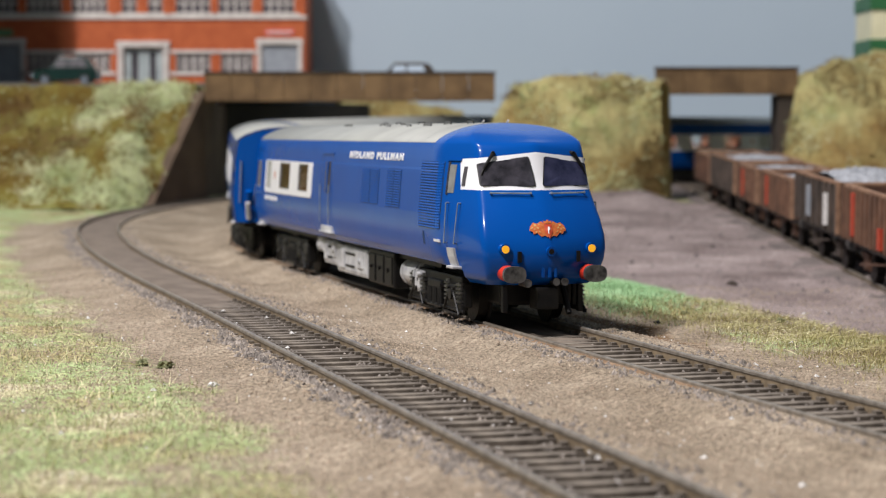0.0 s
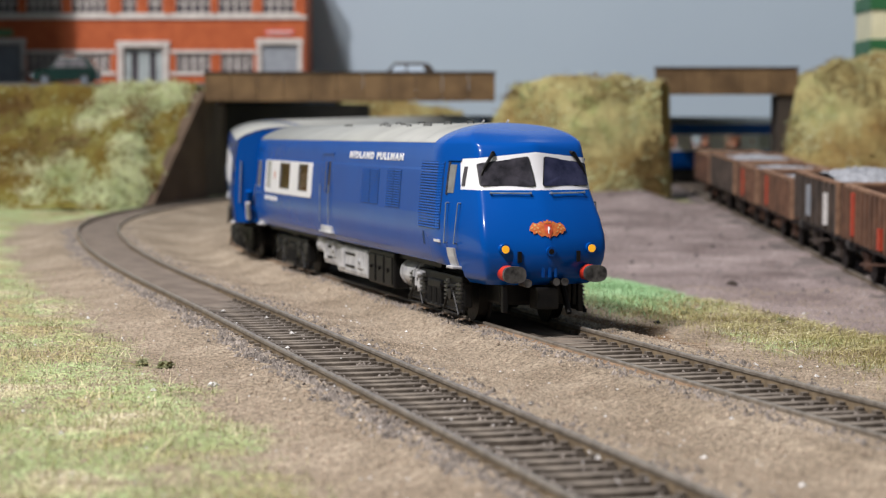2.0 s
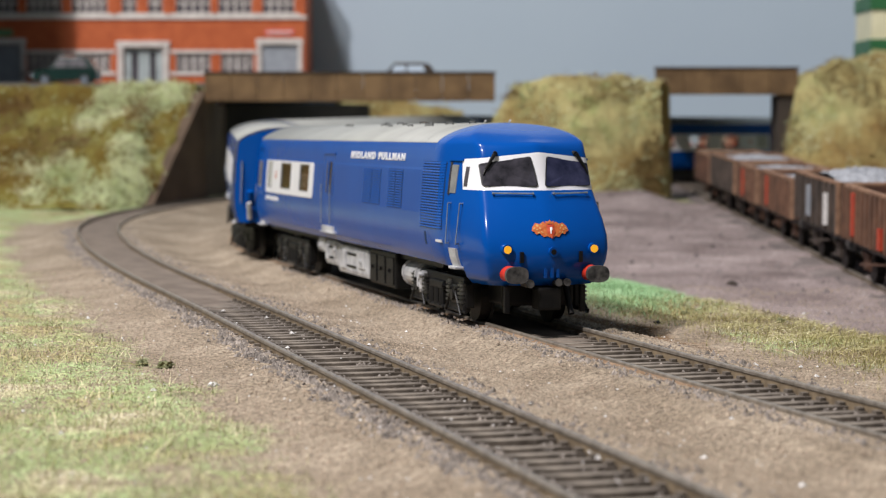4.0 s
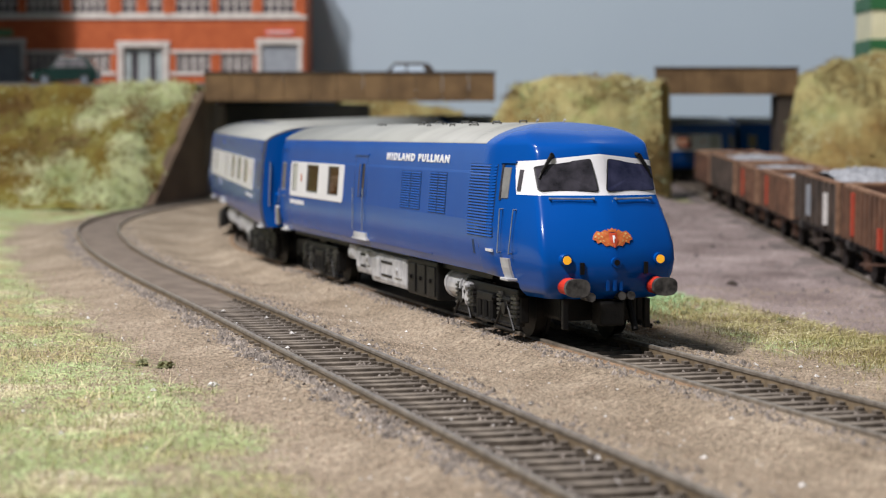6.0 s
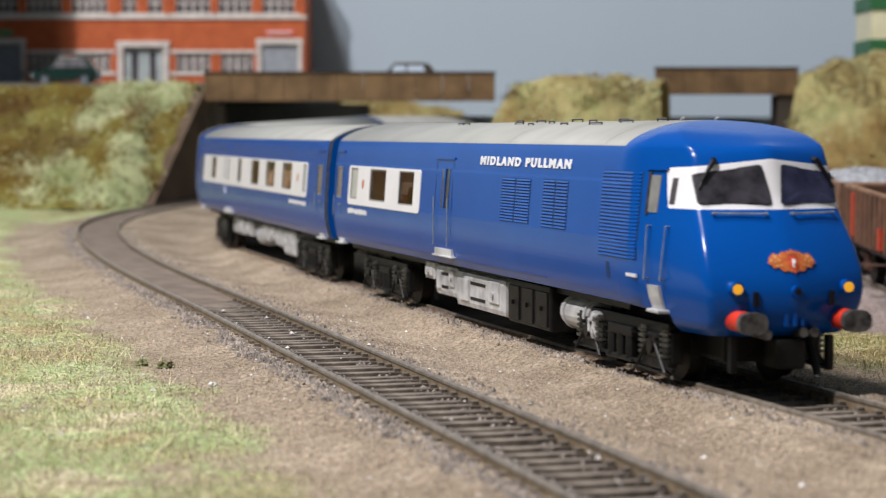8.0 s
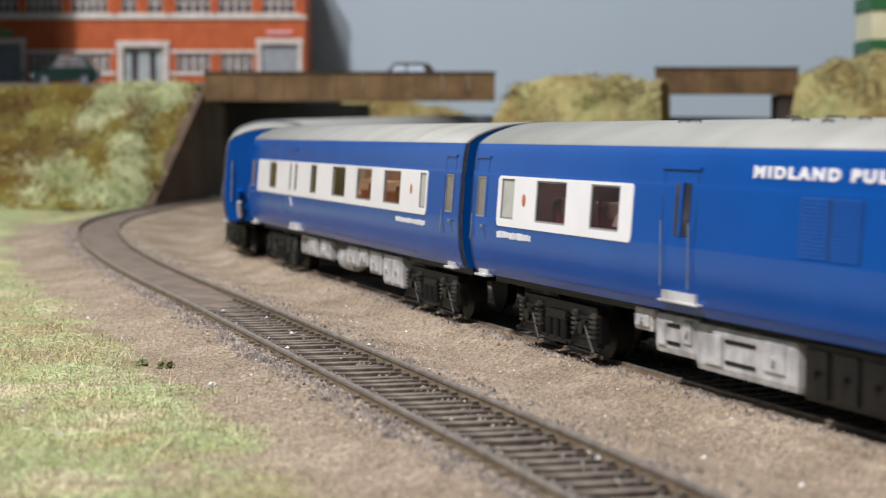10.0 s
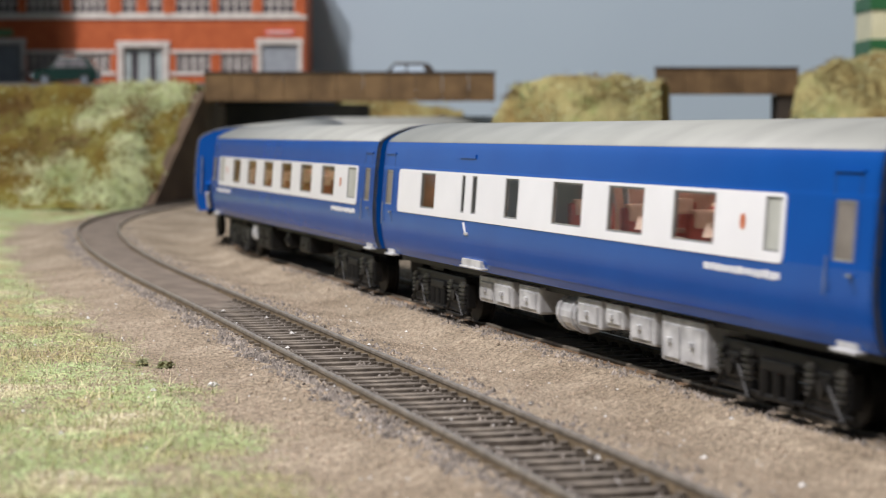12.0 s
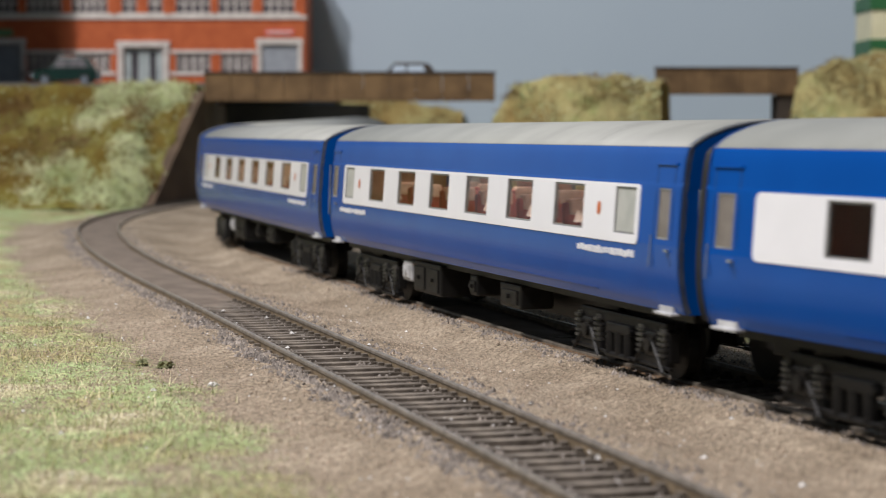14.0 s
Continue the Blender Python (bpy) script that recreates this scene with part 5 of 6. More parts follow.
def name_strip(car, u0, u1, z0, z1, s, seed):
    """A row of small white strokes, as long as the unreadable name."""
    rnd = random.Random(seed)
    bm = bmesh.new()
    u = u0
    while u < u1 - 0.8:
        w = rnd.uniform(0.9, 1.7)
        t = side_box(u, min(u + w, u1), z0 + rnd.uniform(0, 0.25), z1 - rnd.uniform(0, 0.25), s, 0.1)
        me = bpy.data.meshes.new("t")
        t.to_mesh(me)
        t.free()
        bm.from_mesh(me)
        bpy.data.meshes.remove(me)
        u += w + rnd.uniform(0.3, 0.5)
    tagged(part("name_bar", bm, WHITE, car), "small white unreadable name strip", kind="stuff")


def end_details(car, u, d):
    """Gangway, hoses and red and white pipes on a coach end."""
    if d > 0:
        part("gangway", slab(u, u + 1.6, -9, 9, 14, 40, 0.6), BLUE, car, "blue corridor plate")
    else:
        bm = bmesh.new()
        ring = [(v * 0.93, 13 + (z - 13) * 0.97) for v, z in PROFILE + ROOFLINE[1:]]
        ring = ring + [(-v, z) for v, z in ring[-2::-1]]
        loops = []
        for k in range(7):
            g = 0.96 if k % 2 else 1.0
            loops.append([bm.verts.new((u - 0.7 * k, v * g, 28 + (z - 28) * g)) for v, z in ring])
        for a, b in zip(loops, loops[1:]):
            for i in range(len(ring)):
                bm.faces.new((a[i], a[(i + 1) % len(ring)], b[(i + 1) % len(ring)], b[i]))
        bm.faces.new(loops[-1])
        bmesh.ops.recalc_face_normals(bm, faces=bm.faces)
        part("gangway", bm, RUBBER, car, "black folded gangway bellows")
    part("coupling", slab(u - d * 3, u + d * 5.2, -2.4, 2.4, 7.2, 9.6, 0.3), BLACK, car)
    part("pipe", rod(bmesh.new(), (u + d * 0.5, -12.5, 14.5), (u + d * 2.5, -12.8, 20.0), 0.9, seg=8), SILVER, car, "pale end pipe")
    part("pipe", rod(bmesh.new(), (u + d * 0.5, -12.5, 21), (u + d * 2.0, -12.5, 24), 1.1, seg=8), BLUE, car)
    part("end_handrail", rod(bmesh.new(), (u + d * 0.8, -15.5, 20), (u + d * 0.8, -15.0, 34), 0.25, seg=6), STEEL, car)


def roof_ribs(car, u0, u1, step_u):
    u = u0
    while u < u1:
        bm = bmesh.new()
        pts = ROOFLINE + [(-v, z) for v, z in ROOFLINE[-2::-1]]
        for (v0, z0), (v1, z1) in zip(pts, pts[1:]):
            q = [bm.verts.new(p) for p in ((u, v0, z0 + 0.03), (u + 0.3, v0, z0 + 0.03), (u + 0.3, v1, z1 + 0.03), (u, v1, z1 + 0.03))]
            bm.faces.new(q)
        bmesh.ops.recalc_face_normals(bm, faces=bm.faces)
        part("roof_seam", bm, ROOF, car)
        u += step_u


def coach_roof(car, u0, u1):
    r = part("roof", roof_skin(u0, u1), ROOF, car, "pale grey roof", smooth=True)
    sol = r.modifiers.new("thickness", "SOLIDIFY")
    sol.thickness, sol.offset = 0.0008, -1
    part("end_wall", end_wall(u0, -1), BLUE, car)
    part("end_wall", end_wall(u1, 1), BLUE, car)


def parlour_coach():
    car = thing("railway_coach", "blue model parlour coach with white window band and grey roof", "train carriage", "cars of the blue train")
    win = [(46.5, 61.8), (75.2, 91.2), (104.2, 120.3), (133.6, 150.0), (163.4, 179.8), (193.2, 210.0)]
    narrow = [(20.0, 29.6), (226.2, 236.2)]
    fittings(car, 2.5, 256.5, [(18.0, 238.0)], win, narrow, [(5.0, 10.2), (246.3, 251.5)], [36.0, 218.3], [], [("silver", 70, 78, 6.5, 11.5), ("black", 80, 104, 4.5, 12), ("black", 128, 133, 7, 11.5), ("black", 150, 164, 6.5, 11.5)])
    coach_roof(car, 2.5, 256.5)
    interior(car, 2.5, 256.5, [44, 68, 97, 126, 156, 185, 212])
    for s in (-1, 1):
        for u in (29, 222):
            name_strip(car, u - 14.5, u + 14.5, 21.5, 22.9, s, 5)
    end_details(car, 2.5, -1)
    end_details(car, 256.5, 1)
    roof_ribs(car, 44, 250, 84)
    bogie(car, 40)
    bogie(car, 219)
    return car


def kitchen_coach():
    car = thing("railway_coach", "blue model kitchen coach with mixed windows in a white band", "train carriage", "cars of the blue train")
    win = [(37.0, 48.8), (69.6, 72.2), (77.2, 80.8), (100.2, 108.8), (129.5, 146.0), (159.3, 176.3), (189.3, 206.3)]
    narrow = [(224.6, 230.2)]
    fittings(car, 1.5, 259.0, [(17.2, 231.4)], win, narrow, [(5.4, 10.8), (247.0, 253.0)], [217.0], [(70, 88, 15.0)],
             [("silver", 74, 97, 6.3, 12), ("silver", 101, 114, 6.5, 12), ("tank", 124, 135, 4.6, 11.5), ("silver", 136, 149, 6.5, 12), ("silver", 151, 160, 7.5, 12), ("silver", 163, 175, 6.0, 12), ("silver", 178, 197, 4.2, 12)])
    coach_roof(car, 1.5, 259.0)
    interior(car, 1.5, 259.0, [126, 154, 184, 210])
    part("kitchen_partition", slab(20, 118, -7, -6, 17.3, 39), FROST, car, "pale kitchen partition")
    for s in (-1, 1):
        name_strip(car, 203, 231.6, 21.4, 22.8, s, 6)
        part("vent_grille", side_box(66, 78, 37.6, 38.4, s, 0.3), BLUE, car)
        bm = bmesh.new()
        box(bm, 73, 75.5, s * 18.3, s * 18.8, 20.8, 21.4, 0.15)
        rod(bm, (72.4, s * 18.6, 23.4), (74, s * 18.7, 21.3), 0.25, seg=6)
        part("catch", bm, SILVER, car)
    end_details(car, 1.5, -1)
    end_details(car, 259.0, 1)
    roof_ribs(car, 44, 250, 84)
    bogie(car, 40)
    bogie(car, 222)
    return car


NOSE_F = [(9.5, 253.0), (11.0, 255.6), (14.0, 257.2), (17.7, 257.2), (22.0, 255.6), (26.0, 253.0), (30.4, 249.6), (34.0, 247.9), (38.5, 246.2), (40.0, 245.2), (41.0, 243.8), (42.2, 240.8), (43.4, 236.2), (44.6, 229.6), (45.3, 225.0), (45.6, 222.3)]


def nose_front(z):
    for (z0, f0), (z1, f1) in zip(NOSE_F, NOSE_F[1:]):
        if z <= z1:
            return f0 + (f1 - f0) * max(z - z0, 0) / (z1 - z0)
    return NOSE_F[-1][1]


TAPER = 229.0


def nose_bump(z):
    """How far the front is drawn up over the screens."""
    return 1.7 * step(33, 37.2, z) * (1 - step(38.5, 42, z))


def nose_outline(z):
    """Half of the plan of the nose at a height: tapering side, rounded corner, gently bowed front."""
    w, f = half_width(z), nose_front(z)
    k = min((f - TAPER) / (246 - TAPER), 1.0) if f > TAPER else 0.0
    vc = w * (1 - (0.215 + 0.06 * step(18, 31, z)) * max(k, 0.0))
    c = Vector((f - 3.6 * max(k, 0.05), vc))
    a, e = Vector((min(TAPER, f - 4), w)), Vector((f, 0))
    p1, p2 = c.lerp(a, min(1.5 / max((a - c).length, 0.1), 0.5)), c.lerp(e, 1.5 / max((e - c).length, 1.6))
    out = [a.lerp(p1, t / 8) for t in range(9)]
    for t in (0.2, 0.4, 0.6, 0.8, 1.0):
        out.append(p1 * (1 - t) ** 2 + c * 2 * t * (1 - t) + p2 * t * t)
    for t in range(1, 9):
        q = p2.lerp(e, t / 8)
        q.x += 0.9 * max(k, 0) * math.sin(math.pi * 0.5 * t / 8) * (1 - t / 8) * 1.2
        out.append(q)
    return out


def side_width(u, z):
    """Half width of the power car at u: the cab sides taper in."""
    if u <= TAPER:
        return half_width(z)
    pts = nose_outline(z)
    for p, q in zip(pts, pts[1:]):
        if p.x <= u <= q.x and q.x > p.x:
            return p.y + (q.y - p.y) * (u - p.x) / (q.x - p.x)
    return pts[0].y


def nose_point(v, z, lift=0.0):
    """A point of the nose front at a sideways place v and a height z, lifted outward."""
    zz = z
    for _ in range(12):
        zz = 0.5 * (zz + z - nose_bump(zz) * max(1 - abs(v) / 16, 0))
    pts = nose_outline(zz)
    u = pts[-1].x
    for p, q in zip(pts, pts[1:]):
        if q.y <= abs(v) <= p.y:
            u = q.x + (p.x - q.x) * (abs(v) - q.y) / max(p.y - q.y, 1e-6)
    return Vector((u + lift, v * (1 + lift * 0.02), z + lift * 0.2))


def nose(car):
    levels = [9.5, 10.2, 11, 12.2, 13.2, 15, 17.5, 20.5, 24, 27, 30.3, 30.45, 33.5, 36.5, 37.2, 37.35, 38.6, 39.8, 40.5, 40.9, 41.4, 42, 42.6, 43.2, 43.8, 44.4, 44.9, 45.2, 45.45, 45.6]
    bm = bmesh.new()
    rows = []
    for z in levels:
        row = [(222, half_width(z)) if z > 13 else (240, side_width(240, z))] + [(p.x, p.y) for p in nose_outline(z) if p.x > (222 if z > 13 else 240)]
        while len(row) < 23:
            row.insert(1, row[1])
        bump = nose_bump(z)
        pts = [(u, -v, z + bump * max(1 - v / 16, 0) * step(232, 240, u)) for u, v in row]
        pts += [(u, -v, zz) for u, v, zz in pts[-2::-1]]
        rows.append([bm.verts.new(p) for p in pts])
    for a, b, z0, z1 in zip(rows, rows[1:], levels, levels[1:]):
        for i in range(len(a) - 1):
            try:
                fc = bm.faces.new((a[i], a[i + 1], b[i + 1], b[i]))
            except ValueError:
                continue
            u = min(a[i].co.x, a[i + 1].co.x)
            fc.material_index = 1 if z0 >= 30.4 and z1 <= 37.25 and a[i].co.x + a[i + 1].co.x > 475.5 else 0
            fc.smooth = True
    bmesh.ops.remove_doubles(bm, verts=bm.verts, dist=0.01)
    bmesh.ops.recalc_face_normals(bm, faces=bm.faces)
    n = part("nose", bm, [BLUE, WHITE], car, "rounded blue nose with a white screen band")

    def decal(name, outline, mat, lift, label=""):
        if name.startswith("crest"):
            outline = [(v * 0.56, 21.9 + (z - 22.3) * 0.66) for v, z in outline]
        bm = bmesh.new()
        cv, cz = sum(p[0] for p in outline) / len(outline), sum(p[1] for p in outline) / len(outline)
        rings = [[bm.verts.new(nose_point(cv + (v - cv) * k, cz + (z - cz) * k, lift)) for v, z in outline] for k in (1, 0.75, 0.5, 0.25)]
        mid = bm.verts.new(nose_point(cv, cz, lift))
        m = len(outline)
        for a, b in zip(rings, rings[1:]):
            for i in range(m):
                bm.faces.new((a[i], a[(i + 1) % m], b[(i + 1) % m], b[i]))
        for i in range(m):
            bm.faces.new((rings[-1][i], rings[-1][(i + 1) % m], mid))
        bmesh.ops.recalc_face_normals(bm, faces=bm.faces)
        return part(name, bm, mat, n, label)

    for s in (-1, 1):
        def screen(grow):
            c = [(1.0, 31.3), (12.5, 31.4), (12.6, 36.2), (2.0, 37.8)]
            cx, cz = sum(p[0] for p in c) / 4, sum(p[1] for p in c) / 4
            out = []
            for i, (v, z) in enumerate(c):
                pv, pz = c[i - 1]
                nv, nz = c[(i + 1) % 4]
                for k in range(5):
                    t = k / 4
                    a = (v + (pv - v) * 0.08, z + (pz - z) * 0.08)
                    b = (v + (nv - v) * 0.08, z + (nz - z) * 0.08)
                    q = [(1 - t) ** 2 * a[j] + 2 * t * (1 - t) * (v, z)[j] + t * t * b[j] for j in (0, 1)]
                    out.append((s * (cx + (q[0] - cx) * grow), cz + (q[1] - cz) * grow))
            return out
        decal("screen_seal", screen(1.045), RUBBER, 0.22, "black rubber seal")
        decal("windscreen", screen(1.0), SCREENREFLECT if s > 0 else SCREEN, 0.34, "dark windscreen")
        bm = bmesh.new()
        a, b = nose_point(s * 11.6, 35.0, 0.8), nose_point(s * 9.4, 38.4, 0.8)
        rod(bm, a, b, 0.3, 0.5, seg=8)
        rod(bm, nose_point(s * 12.2, 33.8, 0.6), nose_point(s * 10.2, 37.6, 0.6), 0.22, seg=6)
        rod(bm, b, nose_point(s * 9.2, 38.8, -0.3), 0.5, seg=8)
        part("wiper", bm, BLACK, n, "black wiper")
        bm = rod(bmesh.new(), nose_point(s * 2.2, 29.6, 0.8), nose_point(s * 11.0, 29.7, 0.8), 0.2, seg=8)
        for v in (2.4, 10.8):
            rod(bm, nose_point(s * v, 29.8, 0.9), nose_point(s * v, 29.8, -0.2), 0.22, seg=6)
        part("screen_rail", bm, STEEL, n, "bright wire handrail")
        p = nose_point(s * 10.0, 17.7)
        part("lamp_rim", rod(bmesh.new(), (p.x - 1.6, p.y, p.z), (p.x + 1.0, p.y, p.z), 1.3, 1.2, seg=20), BLUE, n, "blue lamp rim")
        part("headlamp", rod(bmesh.new(), (p.x + 0.8, p.y, p.z), (p.x + 1.15, p.y, p.z), 0.86, seg=20), AMBER, n, "lit amber headlamp")
        p = nose_point(s * 6.8, 15.6)
        part("lamp_iron", slab(p.x - 0.3, p.x + 0.6, p.y - 0.4, p.y + 0.4, 14.8, 17.2), BLACK, n)
        # buffers
        bx = 254.6
        bf = part("buffer", rod(bmesh.new(), (bx - 3, s * 9.3, 12.4), (bx + 3.2, s * 9.3, 12.4), 1.75, seg=20), RED, n, "red buffer housing")
        bm = bmesh.new()
        fr = [(bx + 5.0, s * 9.3 + 2.55 * math.copysign(abs(math.cos(t)) ** 0.7, math.cos(t)), 12.4 + 1.85 * math.copysign(abs(math.sin(t)) ** 0.8, math.sin(t))) for t in [k * 0.2618 for k in range(24)]]
        fan(bm, fr)
        r = bmesh.ops.extrude_face_region(bm, geom=bm.faces[:])
        for g in r["geom"]:
            if isinstance(g, bmesh.types.BMVert):
                g.co.x += 1.2
        rod(bm, (bx + 3, s * 9.3, 12.4), (bx + 5.2, s * 9.3, 12.4), 1.2, seg=14)
        bmesh.ops.recalc_face_normals(bm, faces=bm.faces)
        part("buffer_head", bm, BUFFER, bf, "worn oval buffer head")
    p = nose_point(0, 17.0)
    bm = bmesh.new()
    rod(bm, (p.x - 0.5, 0, 17.2), (p.x + 0.6, 0, 17.2), 1.05, seg=20)
    part("socket", bm, BLUE, n)
    part("socket_hole", rod(bmesh.new(), (p.x + 0.4, 0, 17.2), (p.x + 0.7, 0, 17.2), 0.6, seg=16), BLACK, n, "dark socket")
    bm = bmesh.new()
    for v in (-1.4, 0, 1.4):
        q = nose_point(v, 12.8)
        box(bm, q.x - 0.3, q.x + 0.3, v - 0.35, v + 0.35, 11.4, 14.2, 0.1)
    part("vent_slots", bm, BLUE, n)
    for v, z, r in ((-5.0, 10.2, 0.95), (1.6, 10.4, 0.85), (3.6, 10.4, 0.85)):
        part("brake_hose", rod(bmesh.new(), (252, v, z), (256.6, v, z), r, seg=14), BUFFER, n, "grey hose connector")
    # crest
    wing = [(0.9, 24.2), (2.6, 25.0), (4.0, 24.2), (5.6, 24.6), (7.0, 23.4), (7.6, 22.0), (6.4, 21.6), (6.0, 20.8), (4.6, 21.2), (3.2, 20.0), (1.6, 20.3), (0.6, 19.8)]
    for s in (-1, 1):
        decal("crest_wing", [(s * v, z) for v, z in wing], CREST_O, 0.2, "orange heraldic crest")
        for cv, cz, r in ((2.3, 23.7, 0.55), (3.6, 24.1, 0.4), (5.1, 23.7, 0.55), (6.5, 22.8, 0.5), (5.4, 22.4, 0.4), (4.2, 22.9, 0.5), (2.5, 22.2, 0.45), (3.6, 21.6, 0.5), (4.9, 21.5, 0.35), (2.2, 20.8, 0.4)):
            decal("crest_gold", [(s * (cv + r * math.cos(a)), cz + 0.75 * r * math.sin(a + 0.6 * cv)) for a in (0, 1.05, 2.1, 3.14, 4.2, 5.25)], CREST_G, 0.26, "gold crest scroll")
    decal("crest_shield", [(-1.5, 24.0), (1.5, 24.0), (1.6, 21.6), (0, 19.4), (-1.6, 21.6)], CREST_R, 0.3, "red crest shield")
    decal("crest_crown", [(-1.5, 24.2), (-1.8, 25.2), (-0.8, 24.9), (0, 25.6), (0.8, 24.9), (1.8, 25.2), (1.5, 24.2)], CREST_O, 0.28)
    decal("crest_mark", [(-0.35, 23.2), (0.45, 23.2), (0.6, 22.4), (0.1, 22.0), (-0.1, 21.0), (-0.4, 21.0)], WHITE, 0.36)
    # Black block put where shade lies under the nose.
    part("valance", slab(226, 247, -8.5, 8.5, 4.6, 10.0, 0.8), BLACK, n)
    bm = bmesh.new()
    box(bm, 250, 255.5, -2.6, 2.6, 4.2, 9.2, 0.5)
    box(bm, 250.5, 252, 8.2, 9.4, 3.4, 9.4, 0.2)
    box(bm, 250.5, 252, -9.4, -8.2, 3.4, 9.4, 0.2)
    rod(bm, (251, 5.0, 9), (254, 5.4, 3.2), 0.7, seg=8)
    part("coupling", bm, BLACK, n, "black coupling and guard irons")


def louvre(car, u0, u1, z0, z1, s, pitch, split):
    """A grille of slats on a flat backing; the shaded gaps are its dark colour."""
    g = part("louvre_panel", side_box(u0, u1, z0, z1, s, 0.03, 0.3, side_width), GAPSHADE, car, "blue louvred grille")
    n = int((z1 - z0) / pitch)
    cols = [(u0 + 0.3, (u0 + u1) / 2 - 0.4), ((u0 + u1) / 2 + 0.4, u1 - 0.3)] if split else [(u0 + 0.3, u1 - 0.3)]
    for a, b in cols:
        for i in range(n):
            z = z0 + (i + 0.5) * (z1 - z0) / n
            bm = bmesh.new()
            m = 1 if split else 6
            rows = []
            for k in range(m + 1):
                u = a + (b - a) * k / m
                rows.append([bm.verts.new((u, s * (side_width(u, z + dz * pitch) + o), z + dz * pitch)) for dz, o in ((-0.26, 0.20), (0.30, 0.03), (0.30, -0.4), (-0.40, -0.14))])
            for p, q in zip(rows, rows[1:]):
                for k in range(4):
                    bm.faces.new((p[k], q[k], q[(k + 1) % 4], p[(k + 1) % 4]))
            bm.faces.new(rows[0])
            bm.faces.new(rows[-1][::-1])
            bmesh.ops.recalc_face_normals(bm, faces=bm.faces)
            part("slat", bm, BLUE, g)


def power_car():
    car = thing("power_car", "blue model diesel power car with white window band and grey roof", "locomotive", "cars of the blue train")
    win = [(42.2, 58.8), (71.4, 85.4)]
    narrow = [(21.4, 29.2)]
    fittings(car, 2.0, 222.0, [(19.2, 91.5)], win, narrow, [(5.4, 10.6)], [35.4], [(104, 122, 16.2)],
             [("silver", 86, 94, 8.4, 12.5), ("smooth", 95, 113, 5.2, 12.4), ("smooth", 112, 149, 3.9, 12.0), ("black", 151, 178, 3.6, 12.6), ("tank", 183, 199, 5.2, 11.4), ("smooth", 200, 205, 4.4, 10.0)], DIMGLASS)
    r = part("roof", roof_skin(2.0, 222.0), ROOF, car, "pale grey roof", smooth=True)
    sol = r.modifiers.new("thickness", "SOLIDIFY")
    sol.thickness, sol.offset = 0.0008, -1
    fr = part("roof", roof_skin(222.0, 222.5), BLUE, car)
    part("end_wall", end_wall(2.0, -1), BLUE, car)
    part("bulkhead", slab(99, 100, -15.5, 15.5, 17.3, 39.5), PANEL, car)
    interior(car, 2.0, 100.0, [40, 64, 88])
    for s in (-1, 1):
        louvre(car, 154.2, 173.2, 25.0, 34.0, s, 0.6, True)
        louvre(car, 181.0, 195.6, 24.8, 34.2, s, 0.6, True)
        louvre(car, 213.6, 231.4, 21.2, 36.6, s, 0.64, False)
        # luggage door with a small window
        for u in (104.2, 117.8):
            part("door_edge", side_box(u, u + 0.3, 15.5, 36.5, s, 0.05), GAPSHADE, car)
        part("drip_strip", side_box(103, 119, 37.2, 37.6, s, 0.35), BLUE, car)
        part("door_window", side_box(109.4, 115.6, 26.2, 35.0, s, 0.1), SCREEN, car, "narrow dark door window")
        part("door_post", side_box(111.6, 112.8, 26.2, 35.0, s, 0.35), BLUE, car)
        for u in (105.4, 116.6):
            part("grab_rail", rod(bmesh.new(), (u, s * 19.0, 17.5), (u, s * 18.9, 28.5), 0.13, seg=8), STEEL, car, "bright wire grab rail")
        # cab door
        part("cab_door_window", side_box(233.6, 236.0, 29.6, 36.0, s, 0.14, 0.3, side_width), WINFRAME, car, "narrow cab door window")
        part("cab_window_frame", side_box(232.9, 233.6, 29.2, 36.6, s, 0.2, 0.3, side_width), SCREEN, car)
        part("quarter_window", side_box(238.9, 240.2, 31.2, 35.6, s, 0.12, 0.3, side_width), PANE, car)
        part("drip_strip", side_box(232.4, 237.6, 36.9, 37.3, s, 0.4, 0.3, side_width), BLUE, car)
        for u in (235.2, 240.4):
            y0, y1 = side_width(u, 18.2) + 1.0, side_width(u, 27.4) + 1.0
            bm = rod(bmesh.new(), (u, s * y0, 18.2), (u, s * y1, 27.4), 0.14, seg=8)
            rod(bm, (u, s * y0, 18.3), (u - 0.6, s * (y0 - 1.2), 18.3), 0.2, seg=6)
            rod(bm, (u, s * y1, 27.3), (u - 0.6, s * (y1 - 1.2), 27.3), 0.2, seg=6)
            part("grab_rail", bm, STEEL, car, "bright wire grab rail")
        sw = side_width(237, 13.4)
        part("footstep", slab(234.4, 239.8, s * (sw - 1.5), s * (sw + 1.6), 12.5, 13.1, 0.2), SILVER, car, "silver cab footstep")
        part("step_plate", side_box(235.2, 238.8, 13.1, 17.2, s, 0.5, 0.3, side_width), SILVER, car, "silver step plate")
        # Flat patch on the side; its dark colour is the recess's shade.
        part("recess", side_box(217.4, 219, 17.2, 20.2, s, 0.04), GAPSHADE, car)
        part("number_bar", side_box(227, 231.6, 18.2, 18.8, s, 0.08), WHITE, car, "tiny white unreadable marking")
        name_strip(car, 19.6, 40, 21.5, 23.0, s, 7)
        lettering(car, "MIDLAND PULLMAN", 167.0, 37.2, s, 2.35, "white lettering along the side")
    nose(car)
    # roof fittings
    rnd = random.Random(3)
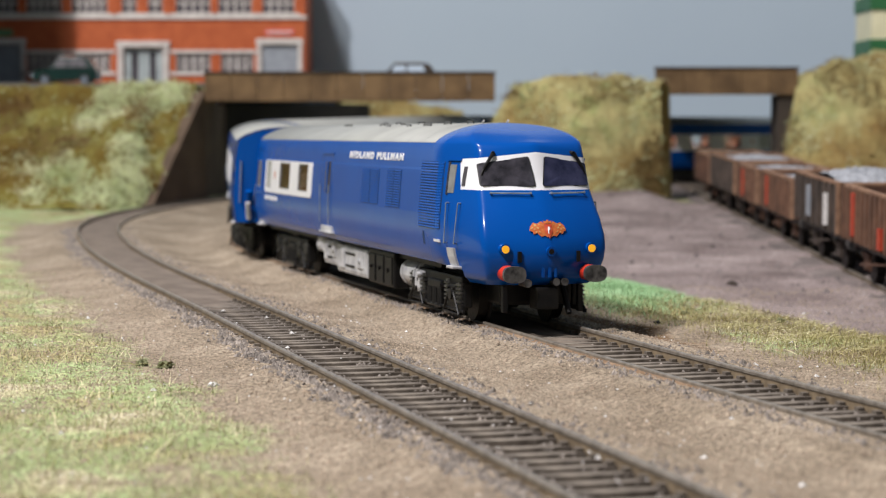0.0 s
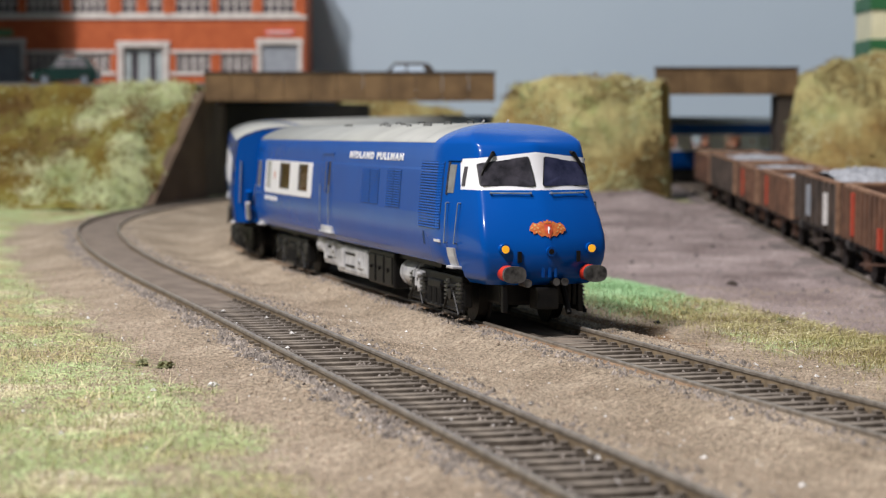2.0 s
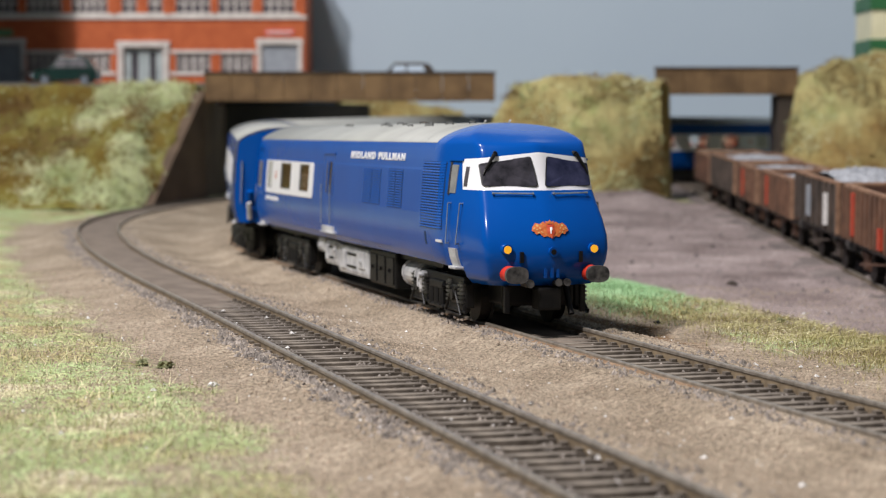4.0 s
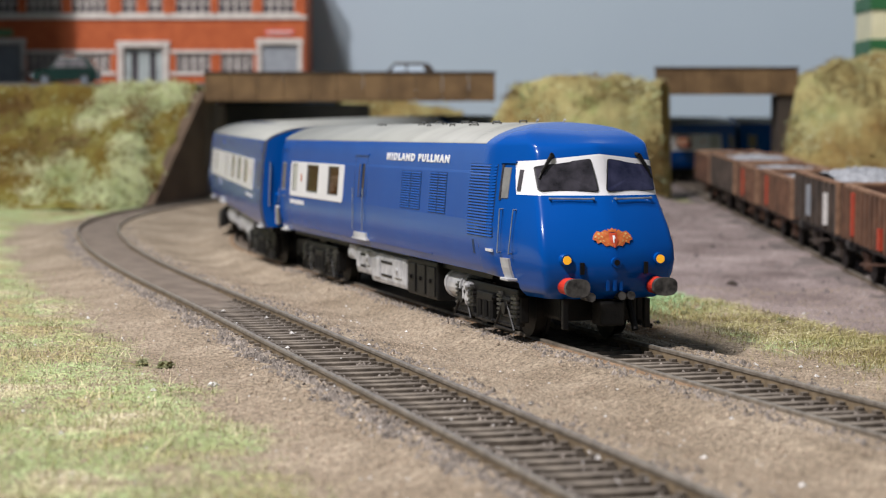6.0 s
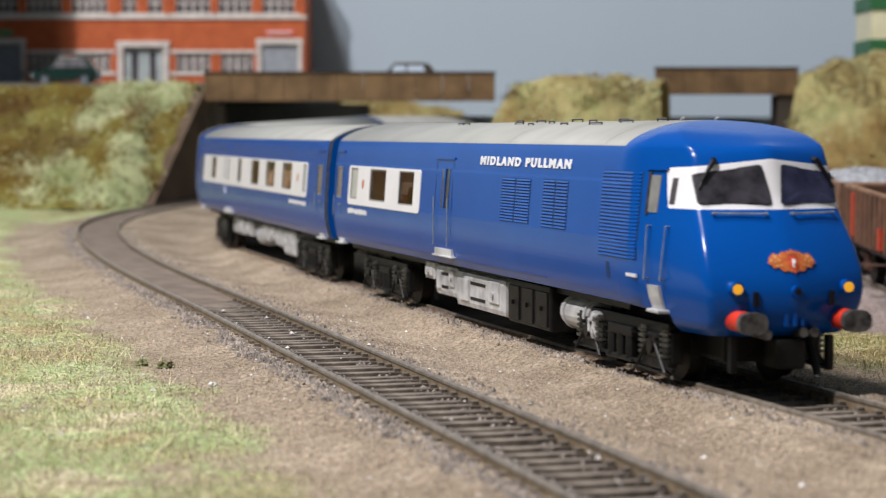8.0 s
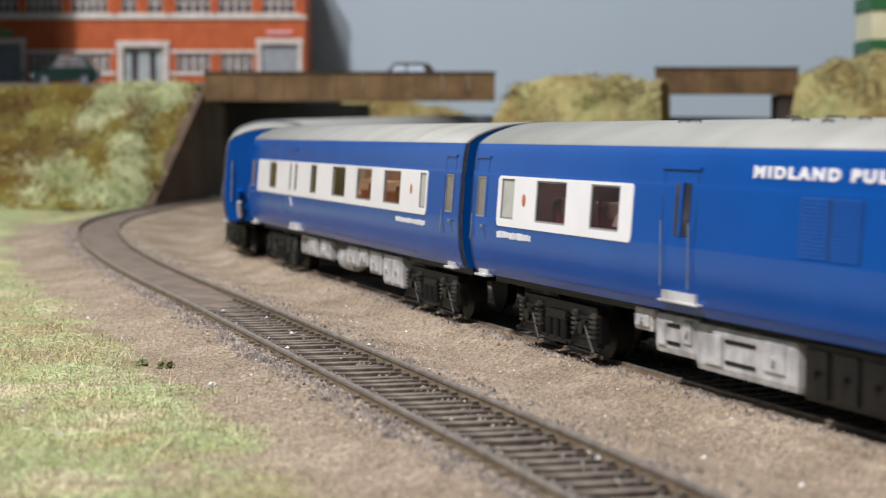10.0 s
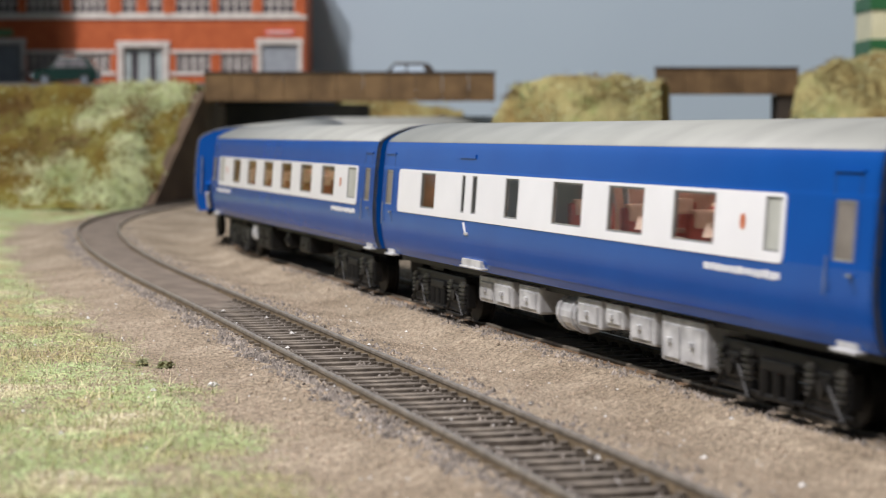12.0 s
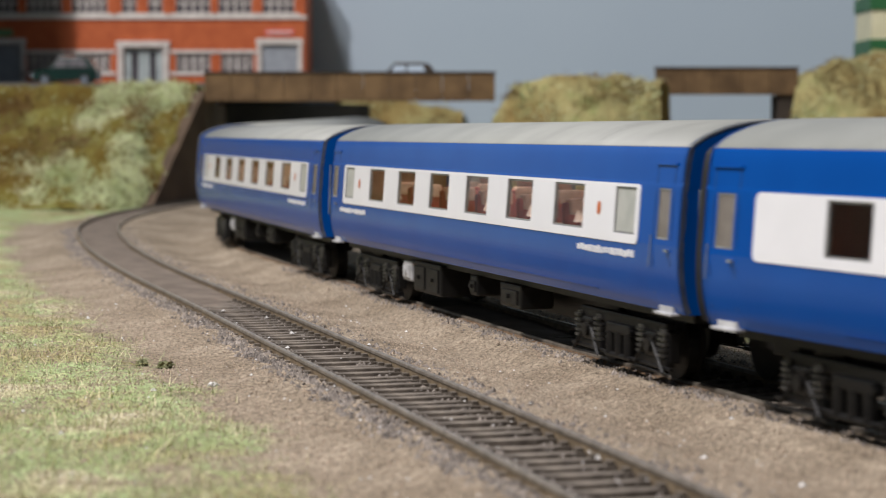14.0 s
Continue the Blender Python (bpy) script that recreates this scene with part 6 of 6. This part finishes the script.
    for u, v in ((86, -7), (90, -7), (122, -4), (130, -7), (136, -4), (142, -8), (150, -6), (156, -3), (163, -8), (172, -5), (180, -8), (186, -4), (192, -6), (206, -4)):
        z = 45.6 - 0.014 * v * v
        bm = bmesh.new()
        L = rnd.uniform(3, 7)
        rod(bm, (u, v, z - 0.3), (u, v, z + 0.5), 0.16, seg=6)
        rod(bm, (u + L, v, z - 0.3), (u + L, v, z + 0.5), 0.16, seg=6)
        rod(bm, (u, v, z + 0.5), (u + L, v, z + 0.5), 0.16, seg=6)
        part("roof_loop", bm, BUFFER, car, "small grey roof lifting loop")
    for u in (214, 219):
        part("horn", rod(bmesh.new(), (u, 1.5 if u > 215 else -3, 45.2), (u + 2, 1.5 if u > 215 else -3, 46.1), 0.16, 0.26, seg=8), SILVER, car)
    roof_ribs(car, 40, 215, 57)
    end_details(car, 2.0, -1)
    bogie(car, 45)
    bogie(car, 215)
    return car


POWER = power_car()
KITCHEN = kitchen_coach()
PARLOUR = parlour_coach()
PARLOUR_2 = copy_thing(PARLOUR, at(0, 3000, 0))
TAIL = copy_thing(KITCHEN, at(0, 3500, 0))


# ---------- movement ----------
RUN = [(0, 0), (3.3, 0), (4.0, 1.6), (4.75, 10.5), (5.5, 27.4), (6, 40.4), (6.5, 56.0), (7, 74.6), (7.5, 96.2), (8, 120.9), (9.25, 200.3), (10.5, 298.2), (11, 345.3), (11.5, 394.6), (12, 445.2), (12.5, 496.6), (13, 548.2), (13.5, 599.7), (14, 650.7)]


def travelled(t):
    """Millimetres run by t seconds: a smooth curve through RUN."""
    n = len(RUN)
    for i in range(n - 1):
        (t0, a), (t1, b) = RUN[i], RUN[i + 1]
        if t <= t1:
            sl = []
            for k in (i, i + 1):
                if k == 0:
                    sl.append(0.0)
                elif k == n - 1:
                    sl.append((RUN[k][1] - RUN[k - 1][1]) / (RUN[k][0] - RUN[k - 1][0]))
                else:
                    l = (RUN[k][1] - RUN[k - 1][1]) / (RUN[k][0] - RUN[k - 1][0])
                    r = (RUN[k + 1][1] - RUN[k][1]) / (RUN[k + 1][0] - RUN[k][0])
                    sl.append(0.0 if l == 0 else (l + r) / 2)
            h = t1 - t0
            q = (t - t0) / h
            return (2 * q ** 3 - 3 * q ** 2 + 1) * a + (q ** 3 - 2 * q ** 2 + q) * h * sl[0] + (3 * q ** 2 - 2 * q ** 3) * b + (q ** 3 - q ** 2) * h * sl[1]
    return RUN[-1][1]


def car_pose(s_rear, place, a, b):
    """The pose of a car whose pivots a and b (from its rear) ride on the line; place: its number in the train."""
    sa, sb = s_rear + 267.41 * place - a, s_rear + 267.41 * place - b
    xa, ya, ta = on_line(TRAIN_LINE, sa)
    xb, yb, tb = on_line(TRAIN_LINE, sb)
    A, B = Vector((xa, ya, rise(ya))), Vector((xb, yb, rise(yb)))
    d = (B - A).normalized()
    side = Vector((0, 0, 1)).cross(d).normalized()
    up = d.cross(side)
    m = Matrix((d, side, up)).transposed().to_4x4()
    m.translation = (A - d * a) * MM
    head = math.atan2(d.y, d.x)
    yaw = [(math.degrees(t + math.pi - head) + 180) % 360 - 180 for t in (ta, tb)]
    return m, yaw


def motions():
    times = [i * 0.25 for i in range(57)]
    for car, place, a, b in ((POWER, 0, 45, 215), (KITCHEN, 1, 40, 222), (PARLOUR, 2, 40, 219), (PARLOUR_2, 3, 40, 219), (TAIL, 4, 40, 222)):
        poses = [(t, *car_pose(582.95 - travelled(t), place, a, b)) for t in times]
        walk(car, [(t, m) for t, m, _ in poses])
        bogies = sorted((o for o in car.children if o.name.startswith("bogie")), key=lambda o: o.matrix_basis.translation.x)
        for o, k in zip(bogies, (0, 1)):
            x = (a, b)[k]
            walk(o, [(t, at(x, 0, 0, yaw[k])) for t, _, yaw in poses])


motions()
